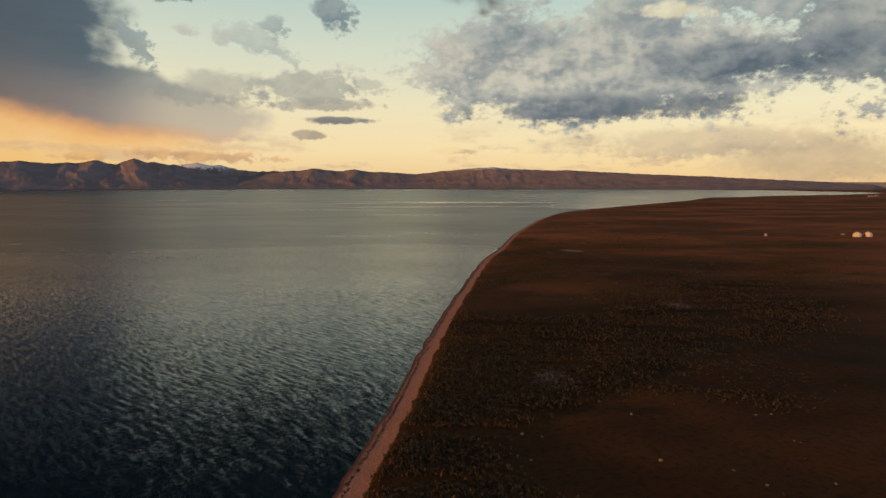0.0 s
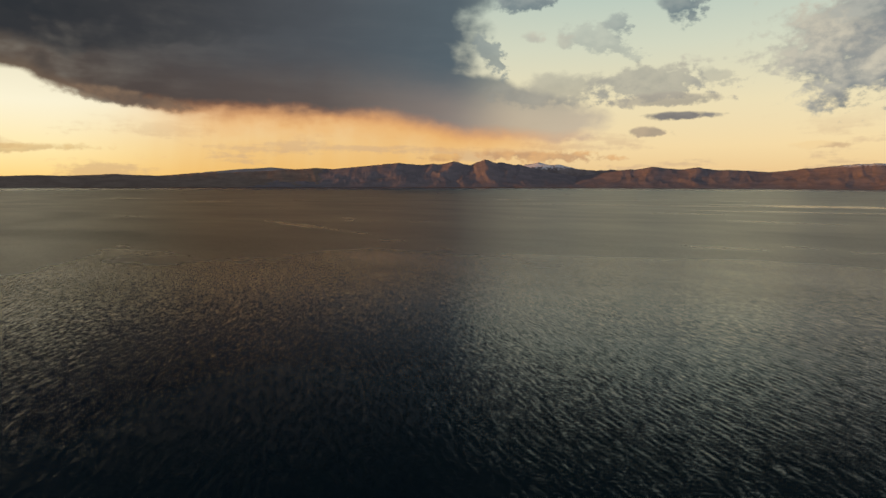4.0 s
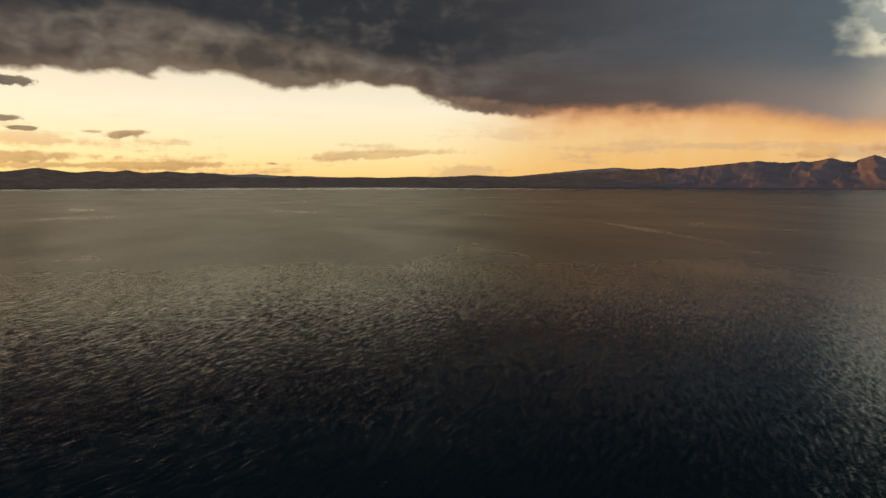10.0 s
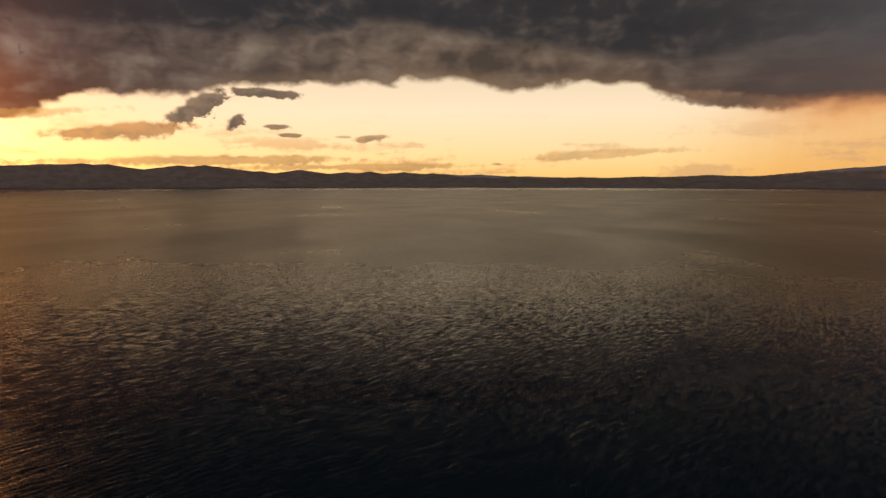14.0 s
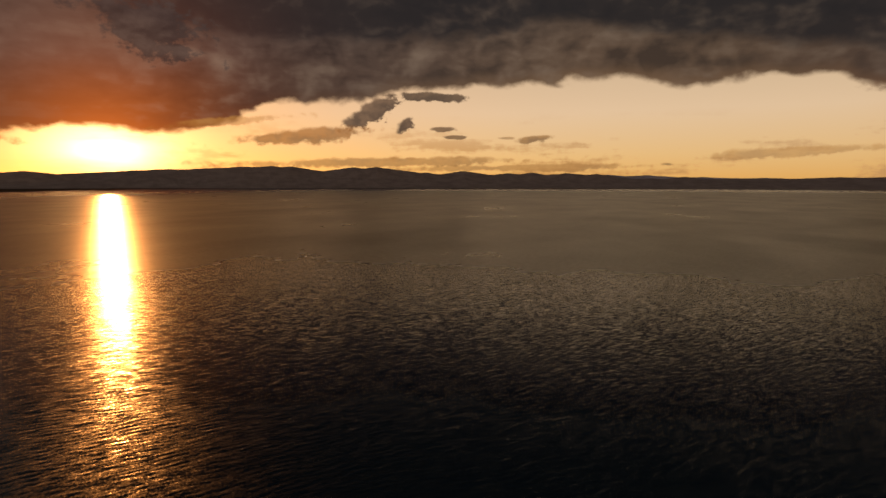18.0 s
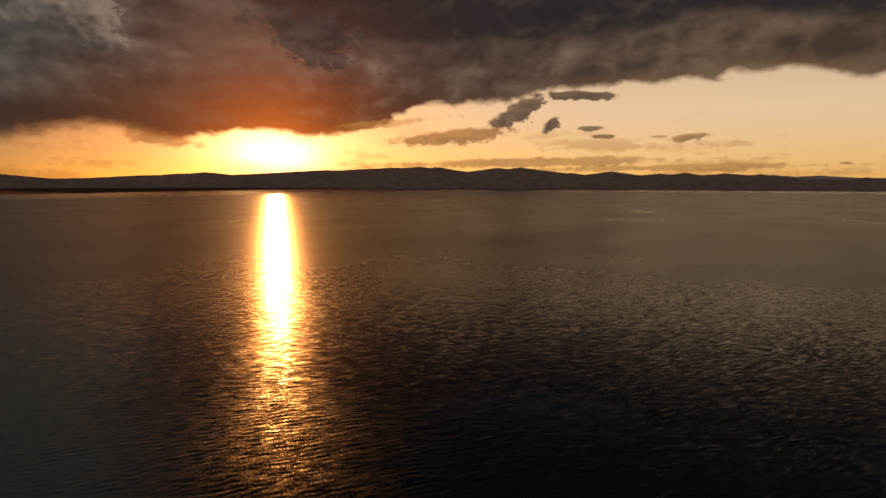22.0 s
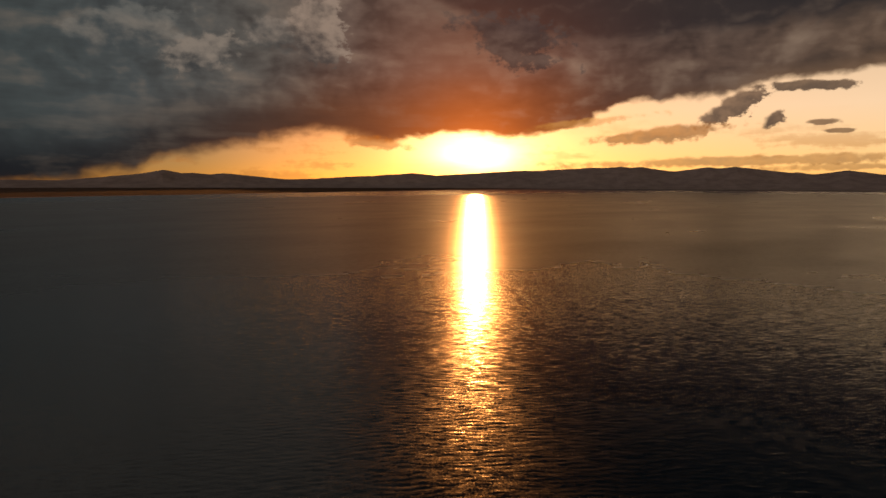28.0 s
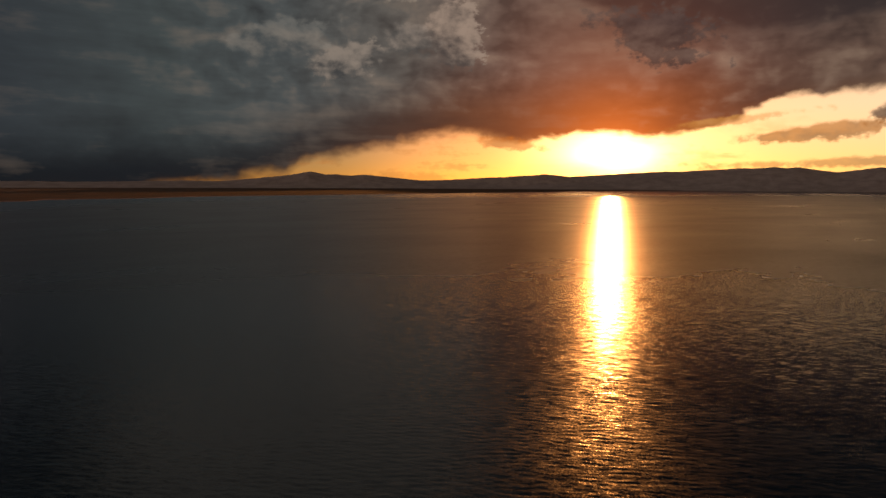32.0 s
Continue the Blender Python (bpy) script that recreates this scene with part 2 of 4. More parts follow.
    # the dark roof of the deck, with an edge of its own
    band = heights([(40, 12.5), (52, 10.2), (60, 9.6), (70, 11.2), (79, 12.6), (86, 13.4), (89, 12.6), (98, 11.6), (107, 11.4), (114, 11.9), (120, 12.8), (124, 14.6), (128, 17.0), (134, 20.0)], 6.0)
    roof = n.step(n.sub(n.add(el0, n.add(n.mul(tex, 3.2), n.mul(fine, 0.4))), band), -0.3, 0.9)
    deck = n.mix(n.mul(n.mul(roof, n.step(az0, 36.0, 66.0)), n.sub(0.88, n.mul(n.m("MAXIMUM", relief, 0.0), 1.0))), deck, lin(46, 50, 54))
    deck = glow(off, 4.2, 1.3, (1.0, 0.24, 0.03, 1), deck)
    fringe = n.mul(n.mul(n.step(above, -2.2, 0.0), n.step(above, 1.4, 0.3)), n.mul(n.step(az0, 15.0, 26.0), n.step(az0, 58.0, 46.0)))
    lit_air = n.mix(n.mul(fringe, 0.55), lit_air, lin(240, 166, 76))
    shown = n.mix(cover, lit_air, deck)

    cloud = cloud_group()

    def blob(base, a, e, w, h, cover, top, foot, tilt=0.0, rag=0.5, soft=0.22):
        g = n.tree.nodes.new("ShaderNodeGroup")
        g.node_tree = cloud
        for k, v in {"Base": base, "Az": az0, "El": el0, "Texture": tex, "Fine": fine, "Relief": relief, "At": (a, e, 0.0), "Width": w, "Height": h, "Cover": cover,
                     "Top": lin(*top), "Foot": lin(*foot), "Tilt": tilt, "Rag": rag, "Soft": soft, "Small": min(1.0, h / 1.2)}.items():
            n.put(g.inputs[k], v)
        return g.outputs[0]

    clouds = [
        # the heap cloud over the plain: body, shaded bases, sunlit gap, veils below
        (-21.2, 3.4, 11.0, 1.3, 0.6, (214, 186, 148), (176, 158, 136), 0.0, 0.4, 0.4), (-30.0, 1.8, 7.0, 1.6, 0.55, (196, 168, 134), (166, 146, 124), 0.0, 0.3, 0.5),
        (-13.5, 9.8, 18.5, 4.8, 0.97, (204, 196, 174), (140, 144, 142), 0.0, 0.34, 0.2), (-33.0, 10.5, 5.0, 5.0, 0.95, (178, 174, 160), (110, 118, 120), 0.0, 0.5, 0.2),
        (-24.0, 14.8, 14.0, 2.6, 0.85, (190, 188, 170), (140, 146, 144), 0.0, 0.6, 0.25), (-20.6, 13.9, 3.0, 0.7, 0.75, (246, 232, 190), (232, 214, 174), 0.1, 0.6, 0.4),
        (-25.5, 9.9, 8.0, 1.7, 0.85, (132, 138, 138), (84, 96, 104), -0.03, 0.6, 0.4), (-12.5, 6.5, 10.0, 1.1, 0.85, (132, 134, 132), (96, 106, 112), -0.02, 0.5, 0.4),
        (-21.0, 6.4, 6.5, 0.9, 0.8, (130, 132, 130), (92, 102, 108), -0.05, 0.5, 0.4), (-5.0, 9.6, 5.0, 1.9, 0.5, (222, 210, 182), (176, 172, 158), 0.1, 0.7, 0.5), (-7.0, 12.6, 5.0, 1.2, 0.6, (168, 172, 164), (120, 132, 134), 0.1, 0.7, 0.4),
        # scattered clouds in the clear gap
        (9.5, 14.6, 1.9, 1.7, 0.9, (150, 158, 152), (112, 126, 130), 0.2, 0.5, 0.25), (16.1, 11.7, 3.2, 1.3, 0.55, (186, 188, 172), (152, 158, 152), 0.2, 0.9, 0.35), (14.2, 13.0, 1.2, 0.9, 0.7, (168, 174, 164), (132, 142, 142), 0.3, 0.7, 0.3),
        (12.6, 8.4, 4.6, 1.3, 0.75, (186, 180, 160), (148, 148, 140), 0.0, 0.6, 0.25), (6.2, 8.6, 2.0, 0.9, 0.5, (200, 192, 168), (164, 162, 150), 0.1, 0.8, 0.3), (10.1, 6.8, 4.2, 0.5, 0.7, (178, 168, 150), (150, 144, 134), 0.0, 0.5, 0.3),
        (9.0, 5.5, 2.8, 0.38, 0.95, (146, 140, 132), (120, 116, 114), 0.0, 0.35, 0.25), (11.4, 4.3, 1.7, 0.42, 0.8, (184, 162, 136), (150, 136, 122), 0.0, 0.6, 0.3), (22.3, 15.2, 2.6, 0.9, 0.9, (146, 154, 150), (110, 124, 128), -0.1, 0.5, 0.25),
        (25.4, 10.9, 1.5, 1.2, 0.75, (150, 158, 152), (112, 124, 126), 0.6, 0.8, 0.3), (21.6, 12.2, 1.3, 0.7, 0.65, (206, 196, 174), (176, 172, 160), 0.1, 0.6, 0.4), (18.9, 11.8, 1.2, 0.6, 0.55, (196, 190, 170), (164, 164, 154), 0.3, 0.8, 0.4),
        (19.0, 8.2, 5.0, 1.2, 0.55, (166, 162, 148), (140, 140, 134), -0.1, 0.6, 0.4),
        (21.6, 2.3, 6.0, 0.5, 0.8, (232, 178, 118), (178, 138, 108), 0.03, 0.7, 0.3), (29.8, 2.1, 2.4, 0.4, 0.7, (240, 186, 112), (196, 146, 98), 0.0, 0.7, 0.3), (-1.3, 2.9, 2.2, 0.25, 0.8, (252, 218, 158), (206, 172, 132), 0.0, 0.6, 0.3),
        # towers that swell out of the storm
        (135.4, 12.9, 2.3, 3.0, 0.75, (166, 160, 148), (74, 76, 76), 0.25, 0.55, 0.2), (144.5, 10.6, 3.6, 1.7, 0.75, (146, 148, 140), (62, 72, 76), -0.4, 0.6, 0.2), (140.0, 12.3, 2.2, 1.3, 0.55, (140, 142, 136), (70, 80, 82), 0.2, 0.6, 0.3),
        (150.5, 12.0, 4.0, 1.6, 0.5, (120, 132, 130), (62, 78, 84), -0.2, 0.6, 0.3), (118.5, 12.2, 5.0, 2.0, 0.7, (92, 84, 82), (48, 48, 52), 0.15, 0.6, 0.25), (140.5, 16.2, 4.0, 0.7, 0.8, (226, 222, 196), (178, 184, 170), 0.0, 0.5, 0.5),
        # small clouds before the bright sky
        (100.3, 6.1, 2.3, 0.9, 0.95, (148, 128, 106), (94, 84, 76), -0.42, 0.55, 0.2), (97.3, 5.0, 0.9, 0.75, 0.95, (146, 126, 104), (96, 85, 76), -0.4, 0.45, 0.2), (94.8, 7.4, 3.6, 0.42, 0.95, (134, 118, 98), (94, 85, 76), 0.03, 0.5, 0.2),
        (94.1, 4.65, 1.2, 0.24, 0.9, (150, 126, 98), (114, 98, 80), 0.0, 0.4, 0.25), (92.9, 3.95, 1.1, 0.17, 0.85, (144, 120, 92), (116, 96, 76), 0.0, 0.4, 0.25), (85.9, 3.75, 1.6, 0.32, 0.85, (206, 164, 106), (150, 122, 90), -0.1, 0.5, 0.3),
        (88.4, 3.85, 0.8, 0.15, 0.6, (196, 156, 104), (160, 128, 92), 0.0, 0.4, 0.3), (107.0, 3.9, 5.6, 0.6, 0.8, (206, 146, 82), (142, 104, 70), -0.1, 0.45, 0.3), (100.5, 1.7, 14.0, 0.42, 0.65, (200, 150, 88), (152, 114, 78), -0.02, 0.5, 0.3),
        (86.9, 1.25, 11.0, 0.28, 0.6, (200, 156, 96), (164, 124, 84), -0.01, 0.5, 0.3), (56.5, 6.6, 5.0, 0.6, 0.85, (140, 114, 90), (104, 90, 78), 0.1, 0.4, 0.35), (74.6, 1.5, 0.6, 0.22, 0.7, (150, 118, 84), (126, 102, 78), 0.0, 0.5, 0.3),
        (64.6, 2.4, 6.0, 0.4, 0.55, (222, 178, 112), (178, 138, 94), -0.04, 0.5, 0.3), (130.5, 3.3, 3.0, 0.5, 0.6, (226, 134, 52), (128, 76, 40), 0.1, 0.6, 0.4), (112.0, 5.1, 5.0, 0.35, 0.5, (236, 178, 92), (190, 128, 64), -0.12, 0.6, 0.4)]
    for c in clouds:
        shown = blob(shown, *c)
    # overhead, above the view, a closed dark cloud cover is added to darken the water
    top = n.add(el0, n.add(n.mul(wide, 8.0), n.mul(tex, 6.0)))
    shown = n.mix(n.mul(n.step(top, 15.2, 20.0), n.sub(1.0, away)), shown, n.mix(n.step(n.add(streak, relief), -0.2, 0.25), lin(24, 30, 35), lin(40, 47, 52)))
    # beyond the storm towers a paler opening shows at the top
    pale = n.mul(n.mul(n.step(az0, 124.0, 138.0), n.step(az0, 172.0, 160.0)), n.step(n.add(el0, n.mul(tex, 4.0)), 14.5, 19.0))
    shown = n.mix(n.mul(pale, 0.85), shown, lin(126, 134, 130))
    bg = n.node("ShaderNodeBackground", {"Color": shown, "Strength": 1.0})
    n.tree.links.new(bg, n.tree.nodes.new("ShaderNodeOutputWorld").inputs[0])


build_world()

sun = bpy.data.lights.new("sun", "SUN")
sun.energy, sun.angle, sun.color = 4.0, radians(0.6), (1.0, 0.42, 0.11)
sun_ob = new("sun", sun)
_a, _e = radians(SUN_AZ), radians(SUN_EL)
sun_ob.matrix_world = look((-math.sin(_a) * math.cos(_e) * 1000, math.cos(_a) * math.cos(_e) * 1000, math.sin(_e) * 1000), (0, 0, 0))


# ---- materials ----
def material(name, rough=0.8, metal=0.0):
    mat = bpy.data.materials.new(name)
    mat.use_nodes = True
    n = Net(mat.node_tree)
    bsdf = mat.node_tree.nodes["Principled BSDF"]
    bsdf.inputs["Roughness"].default_value, bsdf.inputs["Metallic"].default_value = rough, metal
    place = n.node("ShaderNodeNewGeometry", out="Position")
    return mat, n, bsdf, place


def scaled(n, vec, x, y, z):
    return n.node("ShaderNodeVectorMath", (vec, (x, y, z)), operation="MULTIPLY")


def plain(name, colour, rough=0.8, vary=0.25, scale=2.0):
    """A surface of one colour with grain and stains."""
    mat, n, bsdf, place = material(name, rough)
    coarse, grain = n.noise(place, scale, 3.0), n.noise(place, scale * 9, 5.0)
    f = n.add(n.mul(n.sub(coarse, 0.5), vary * 2), n.mul(n.sub(grain, 0.5), vary))
    c = n.mix(1.0, colour, n.xyz(n.add(f, 1.0), n.add(f, 1.0), n.add(f, 1.0)), "MULTIPLY")
    n.put(bsdf.inputs["Base Color"], c)
    n.put(bsdf.inputs["Normal"], n.node("ShaderNodeBump", {"Strength": 0.4, "Distance": 0.05, "Height": grain}))
    return mat


def water_material():
    """Lake water: every spot of the surface leans with the wind waves on it, at three sizes; slicks and lee water lean less."""
    mat, n, bsdf, place = material("lake_water", 0.2)
    bsdf.inputs["IOR"].default_value = 1.333
    flat = scaled(n, place, 1, 1, 0)
    warp = n.noise(scaled(n, flat, 0.02, 0.02, 1), 1.0, 2.0, 0.5, out=1)
    bent = n.node("ShaderNodeVectorMath", (flat, scaled(n, warp, 9.0, 9.0, 0.0)), operation="ADD")
    turned = n.node("ShaderNodeVectorRotate", {"Vector": bent, "Angle": radians(52)})
    crossed = n.node("ShaderNodeVectorRotate", {"Vector": bent, "Angle": radians(-38)})

    def lean(at, sx, sy, detail, along, across, seed):
        """Slope east and north from one train of waves."""
        tipped = n.node("ShaderNodeVectorRotate", {"Vector": scaled(n, at, sx, sy, 0), "Rotation": (0.6, 0.8, 0.5)}, rotation_type="EULER_XYZ")
        c = n.noise(n.node("ShaderNodeVectorMath", (tipped, (0, 0, seed)), operation="ADD"), 1.0, detail, 0.55, out=1)
        c = n.node("ShaderNodeVectorMath", (c, (-0.5, -0.5, -0.5)), operation="ADD")
        return scaled(n, c, along, across, 0.0)

    def plus(a, b):
        return n.node("ShaderNodeVectorMath", (a, b), operation="ADD")

    waves = lean(turned, 0.3, 1.2, 3.0, 0.4, 0.85, 1.0)
    waves = n.node("ShaderNodeVectorRotate", {"Vector": waves, "Angle": radians(-52)})
    chop = lean(crossed, 2.0, 2.9, 2.0, 0.62, 0.48, 5.0)
    chop = n.node("ShaderNodeVectorRotate", {"Vector": chop, "Angle": radians(38)})
    slope = plus(waves, chop)
    # slicks: streaks of calmer water
    streak = n.noise(scaled(n, n.node("ShaderNodeVectorRotate", {"Vector": flat, "Angle": radians(-16)}), 0.0016, 0.011, 1), 1.0, 5.0, 0.6)
    gust = n.noise(scaled(n, n.node("ShaderNodeVectorRotate", {"Vector": flat, "Angle": radians(20)}), 0.006, 0.011, 1), 1.0, 5.0, 0.6)
    calm = n.mul(n.step(streak, 0.4, 0.85), 0.2)
    for cx, cy, rx, ry, turn, much in SLICKS:
        off = n.node("ShaderNodeVectorRotate", {"Vector": plus(flat, (-cx, -cy, 0.0)), "Angle": radians(-turn)})
        q = n.node("ShaderNodeVectorMath", (n.node("ShaderNodeVectorMath", (off, (1 / rx, 1 / ry, 0.0)), operation="MULTIPLY"),), out="Value", operation="LENGTH")
        calm = n.m("MAXIMUM", calm, n.mul(n.step(n.add(q, n.add(n.mul(n.sub(streak, 0.5), 2.2), n.mul(n.sub(gust, 0.5), 1.6))), 1.3, 0.3), much))
    lee = n.node("ShaderNodeAttribute", attribute_name="lee", out="Fac")
    calm = n.m("MAXIMUM", calm, n.mul(lee, 0.5))
    # past the modelled waves the same slopes come from here alone
    far_off = n.node("ShaderNodeVectorMath", (plus(flat, (25.0, -22.0, 0.0)),), out="Value", operation="LENGTH")
    much = n.mul(n.sub(0.42, n.mul(n.step(far_off, 120.0, 600.0), 0.2)), n.mul(n.sub(1.0, calm), n.add(0.35, n.mul(gust, 1.3))))
    lean_all = n.node("ShaderNodeVectorMath", (slope, n.xyz(much, much, 0.0)), operation="MULTIPLY")
    up = n.node("ShaderNodeNewGeometry", out="Normal")
    n.put(bsdf.inputs["Normal"], n.node("ShaderNodeVectorMath", (plus(up, lean_all),), operation="NORMALIZE"))
    deep = n.mix(n.noise(flat, 0.01, 3.0), (0.0015, 0.009, 0.014, 1), (0.002, 0.014, 0.021, 1))
    n.put(bsdf.inputs["Base Color"], deep)
    n.put(bsdf.inputs["Roughness"], n.sub(n.add(n.add(0.19, n.mul(n.step(far_off, 60.0, 480.0), 0.12)), n.mul(n.sub(gust, 0.5), 0.16)), n.mul(calm, 0.2)))
    return mat


# calm streaks: centre, half length and width, turn in degrees, how calm
SLICKS = [(60.0, 1190.0, 190.0, 50.0, 0, 0.8), (20.0, 960.0, 190.0, 16.0, 4, 0.6), (-150.0, 1120.0, 260.0, 9.0, 8, 0.6),
          (-420.0, 450.0, 150.0, 9.0, -24, 0.22)]


def ground_material():
    mat, n, bsdf, place = material("steppe_ground", 0.95)
    bsdf.inputs["Specular IOR Level"].default_value = 0.08
    sep = mat.node_tree.nodes.new("ShaderNodeSeparateXYZ")
    n.put(sep.inputs[0], place)
    z = sep.outputs[2]
    flat = scaled(n, place, 1, 1, 0)
    broad = n.noise(scaled(n, flat, 0.008, 0.014, 1), 1.0, 4.0, 0.55)
    patch = n.noise(scaled(n, flat, 0.035, 0.06, 1), 1.0, 5.0, 0.6)
    tuft = n.noise(flat, 0.9, 5.0, 0.65)
    grass = n.mix(n.step(broad, 0.38, 0.64), (0.095, 0.035, 0.01, 1), (0.26, 0.088, 0.022, 1))
    grass = n.mix(n.mul(n.step(patch, 0.5, 0.72), 0.75), grass, (0.05, 0.036, 0.014, 1))
    grass = n.mix(n.mul(n.step(patch, 0.46, 0.3), 0.5), grass, (0.17, 0.085, 0.03, 1))
    grass = n.mix(n.mul(n.step(tuft, 0.45, 0.7), 0.55), grass, (0.02, 0.015, 0.008, 1))
    lit_far = n.step(n.add(sep.outputs[1], n.mul(n.sub(broad, 0.5), 260.0)), 130.0, 420.0)  # low red sun on the far plain put into the grass colour; near darker
    grass = n.mix(1.0, grass, n.mix(lit_far, (0.5, 0.56, 0.62, 1), (1.7, 1.4, 1.35, 1)), "MULTIPLY")
    pebble = n.noise(place, 3.5, 6.0, 0.7)
    sand = n.mix(n.step(pebble, 0.35, 0.7), (0.36, 0.175, 0.12, 1), (0.58, 0.31, 0.215, 1))
    wet = n.step(n.add(z, n.mul(n.sub(tuft, 0.5), 0.06)), 0.1, 0.03)
    sand = n.mix(n.mul(wet, 0.75), sand, (0.06, 0.032, 0.022, 1))
    bank = n.step(n.add(z, n.mul(n.sub(tuft, 0.5), 0.3)), 0.44, 0.54)
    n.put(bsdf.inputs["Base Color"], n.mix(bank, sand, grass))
    n.put(bsdf.inputs["Normal"], n.node("ShaderNodeBump", {"Strength": 0.7, "Distance": 0.25, "Height": n.add(tuft, n.mul(pebble, 0.15))}))
    return mat


def rock_material(name, low, high, snow_line=None):
    mat, n, bsdf, place = material(name, 0.95)
    bsdf.inputs["Specular IOR Level"].default_value = 0.08
    sep = mat.node_tree.nodes.new("ShaderNodeSeparateXYZ")
    n.put(sep.inputs[0], place)
    big = n.noise(scaled(n, place, 1, 1, 1.6), 0.012, 5.0, 0.6)
    fine = n.noise(place, 0.06, 6.0, 0.65)
    c = n.mix(n.step(big, 0.35, 0.65), low, high)
    c = n.mix(n.mul(n.step(fine, 0.5, 0.75), 0.5), c, tuple(v * 0.75 for v in low[:3]) + (1,))
    if snow_line:
        s = n.step(n.add(sep.outputs[2], n.mul(n.sub(fine, 0.5), 120.0)), snow_line, snow_line + 12)
        c = n.mix(s, c, (0.86, 0.84, 0.84, 1))
    n.put(bsdf.inputs["Base Color"], c)
    n.put(bsdf.inputs["Normal"], n.node("ShaderNodeBump", {"Strength": 0.12, "Distance": 6.0, "Height": n.add(big, n.mul(fine, 0.4))}))
    return mat


WATER, GROUND = water_material(), ground_material()
ROCK = rock_material("hill_rock", (0.27, 0.22, 0.22, 1), (0.35, 0.28, 0.27, 1))
HILL = rock_material("brown_hill", (0.3, 0.21, 0.16, 1), (0.4, 0.285, 0.215, 1))
# distance haze put into the colour: paler, greyer rock for the far ridges
ROCK_HAZED = rock_material("hazed_hill_rock", (0.32, 0.28, 0.27, 1), (0.42, 0.36, 0.34, 1))


# ---- the ground and the lake ----
def mesh_from(name, verts, faces, mat, smooth=True):
    me = bpy.data.meshes.new(name)
    me.from_pydata(verts, [], faces)
    me.materials.append(mat)
    if smooth:
        me.polygons.foreach_set("use_smooth", [True] * len(me.polygons))
    me.update()
    return me


def sheet(name, points, quads, mat):
    """A large smooth mesh of four-sided faces from arrays."""
    me = bpy.data.meshes.new(name)
    points, k = points.reshape(-1, 3), len(quads)
    me.vertices.add(len(points))
    me.vertices.foreach_set("co", np.ascontiguousarray(points, dtype=np.float32).reshape(-1))
    me.loops.add(k * 4)
    me.loops.foreach_set("vertex_index", np.ascontiguousarray(quads, dtype=np.int32).reshape(-1))
    me.polygons.add(k)
    me.polygons.foreach_set("loop_start", np.arange(0, k * 4, 4, dtype=np.int32))
    me.materials.append(mat)
    me.update(calc_edges=True)
    me.polygons.foreach_set("use_smooth", np.ones(k, dtype=bool))
    return me


def part(name, bm, mat, parent=None, label="", smooth=False):
    """One bmesh as one mesh object under its thing."""
    me = bpy.data.meshes.new(name)
    bm.to_mesh(me)
    bm.free()
    me.materials.append(mat)
    if smooth:
        me.polygons.foreach_set("use_smooth", [True] * len(me.polygons))
    ob = new(name, me)
    ob.parent = parent
    return tagged(ob, label)


def at_bearing(az, r):
    a = radians(az)
    return (-math.sin(a) * r, math.cos(a) * r)


NEAR_SHORE = [(-60, -900), (-32, -400), (-20, -120), (-14.5, 10), (-12.5, 68), (-10.3, 82), (-7.4, 105), (-5.0, 128), (-0.5, 165), (8.4, 227), (18.5, 290), (30, 339), (49, 438),
              (67, 512), (89, 599), (141, 762), (191, 853), (285, 994), (408, 1172), (516, 1332), (670, 1600), (760, 1640), (900, 1790), (1027, 1873), (1251, 2020), (1590, 2319)]
FAR_SHORE = [(-33.5, 3050), (-31.7, 3190), (-29.5, 3470), (-27.1, 3760), (-25, 3980), (-20, 4120), (-8, 4150), (10, 4160), (40, 4160), (70, 4160), (100, 4160), (112, 4080), (121, 3600),
             (131, 2780), (145, 2200), (155, 1980), (163, 1800), (172, 1560), (176, 1200)]


def smooth_loop(points, n=8):
    """A closed curve through the points."""
    out = []
    k = len(points)
    for i in range(k):
        p0, p1, p2, p3 = (np.array(points[(i + j) % k], float) for j in (-1, 0, 1, 2))
        d1 = min(1.0, np.linalg.norm(p2 - p1) / max(np.linalg.norm(p1 - p0), 1e-6))
        d2 = min(1.0, np.linalg.norm(p2 - p1) / max(np.linalg.norm(p3 - p2), 1e-6))
        for s in np.linspace(0, 1, n, endpoint=False):
            m1, m2 = (p2 - p0) / 2 * d1, (p3 - p1) / 2 * d2
            out.append((2 * s**3 - 3 * s**2 + 1) * p1 + (s**3 - 2 * s**2 + s) * m1 + (-2 * s**3 + 3 * s**2) * p2 + (s**3 - s**2) * m2)
    return np.array(out)


def ragged(loop):
    """The same curve with the small bays of a sandy shore where it runs close by."""
    out = []
    for a, b in zip(loop, np.roll(loop, -1, axis=0)):
        near = min(np.hypot(*a), np.hypot(*b)) < 520
        steps = max(1, int(np.linalg.norm(b - a) / 2.0)) if near else 1
        across = np.array((b[1] - a[1], a[0] - b[0])) / max(np.linalg.norm(b - a), 1e-6)
        for k in range(steps):
            p = a + (b - a) * k / steps
            w = noise.fractal(Vector((p[0] * 0.12, p[1] * 0.12, 0.0)), 1.0, 2.0, 3) * 0.7 if near else 0.0
            out.append(p + across * w)
    return np.array(out)


SHORE = ragged(smooth_loop(NEAR_SHORE + [at_bearing(a, r) for a, r in FAR_SHORE], 6))


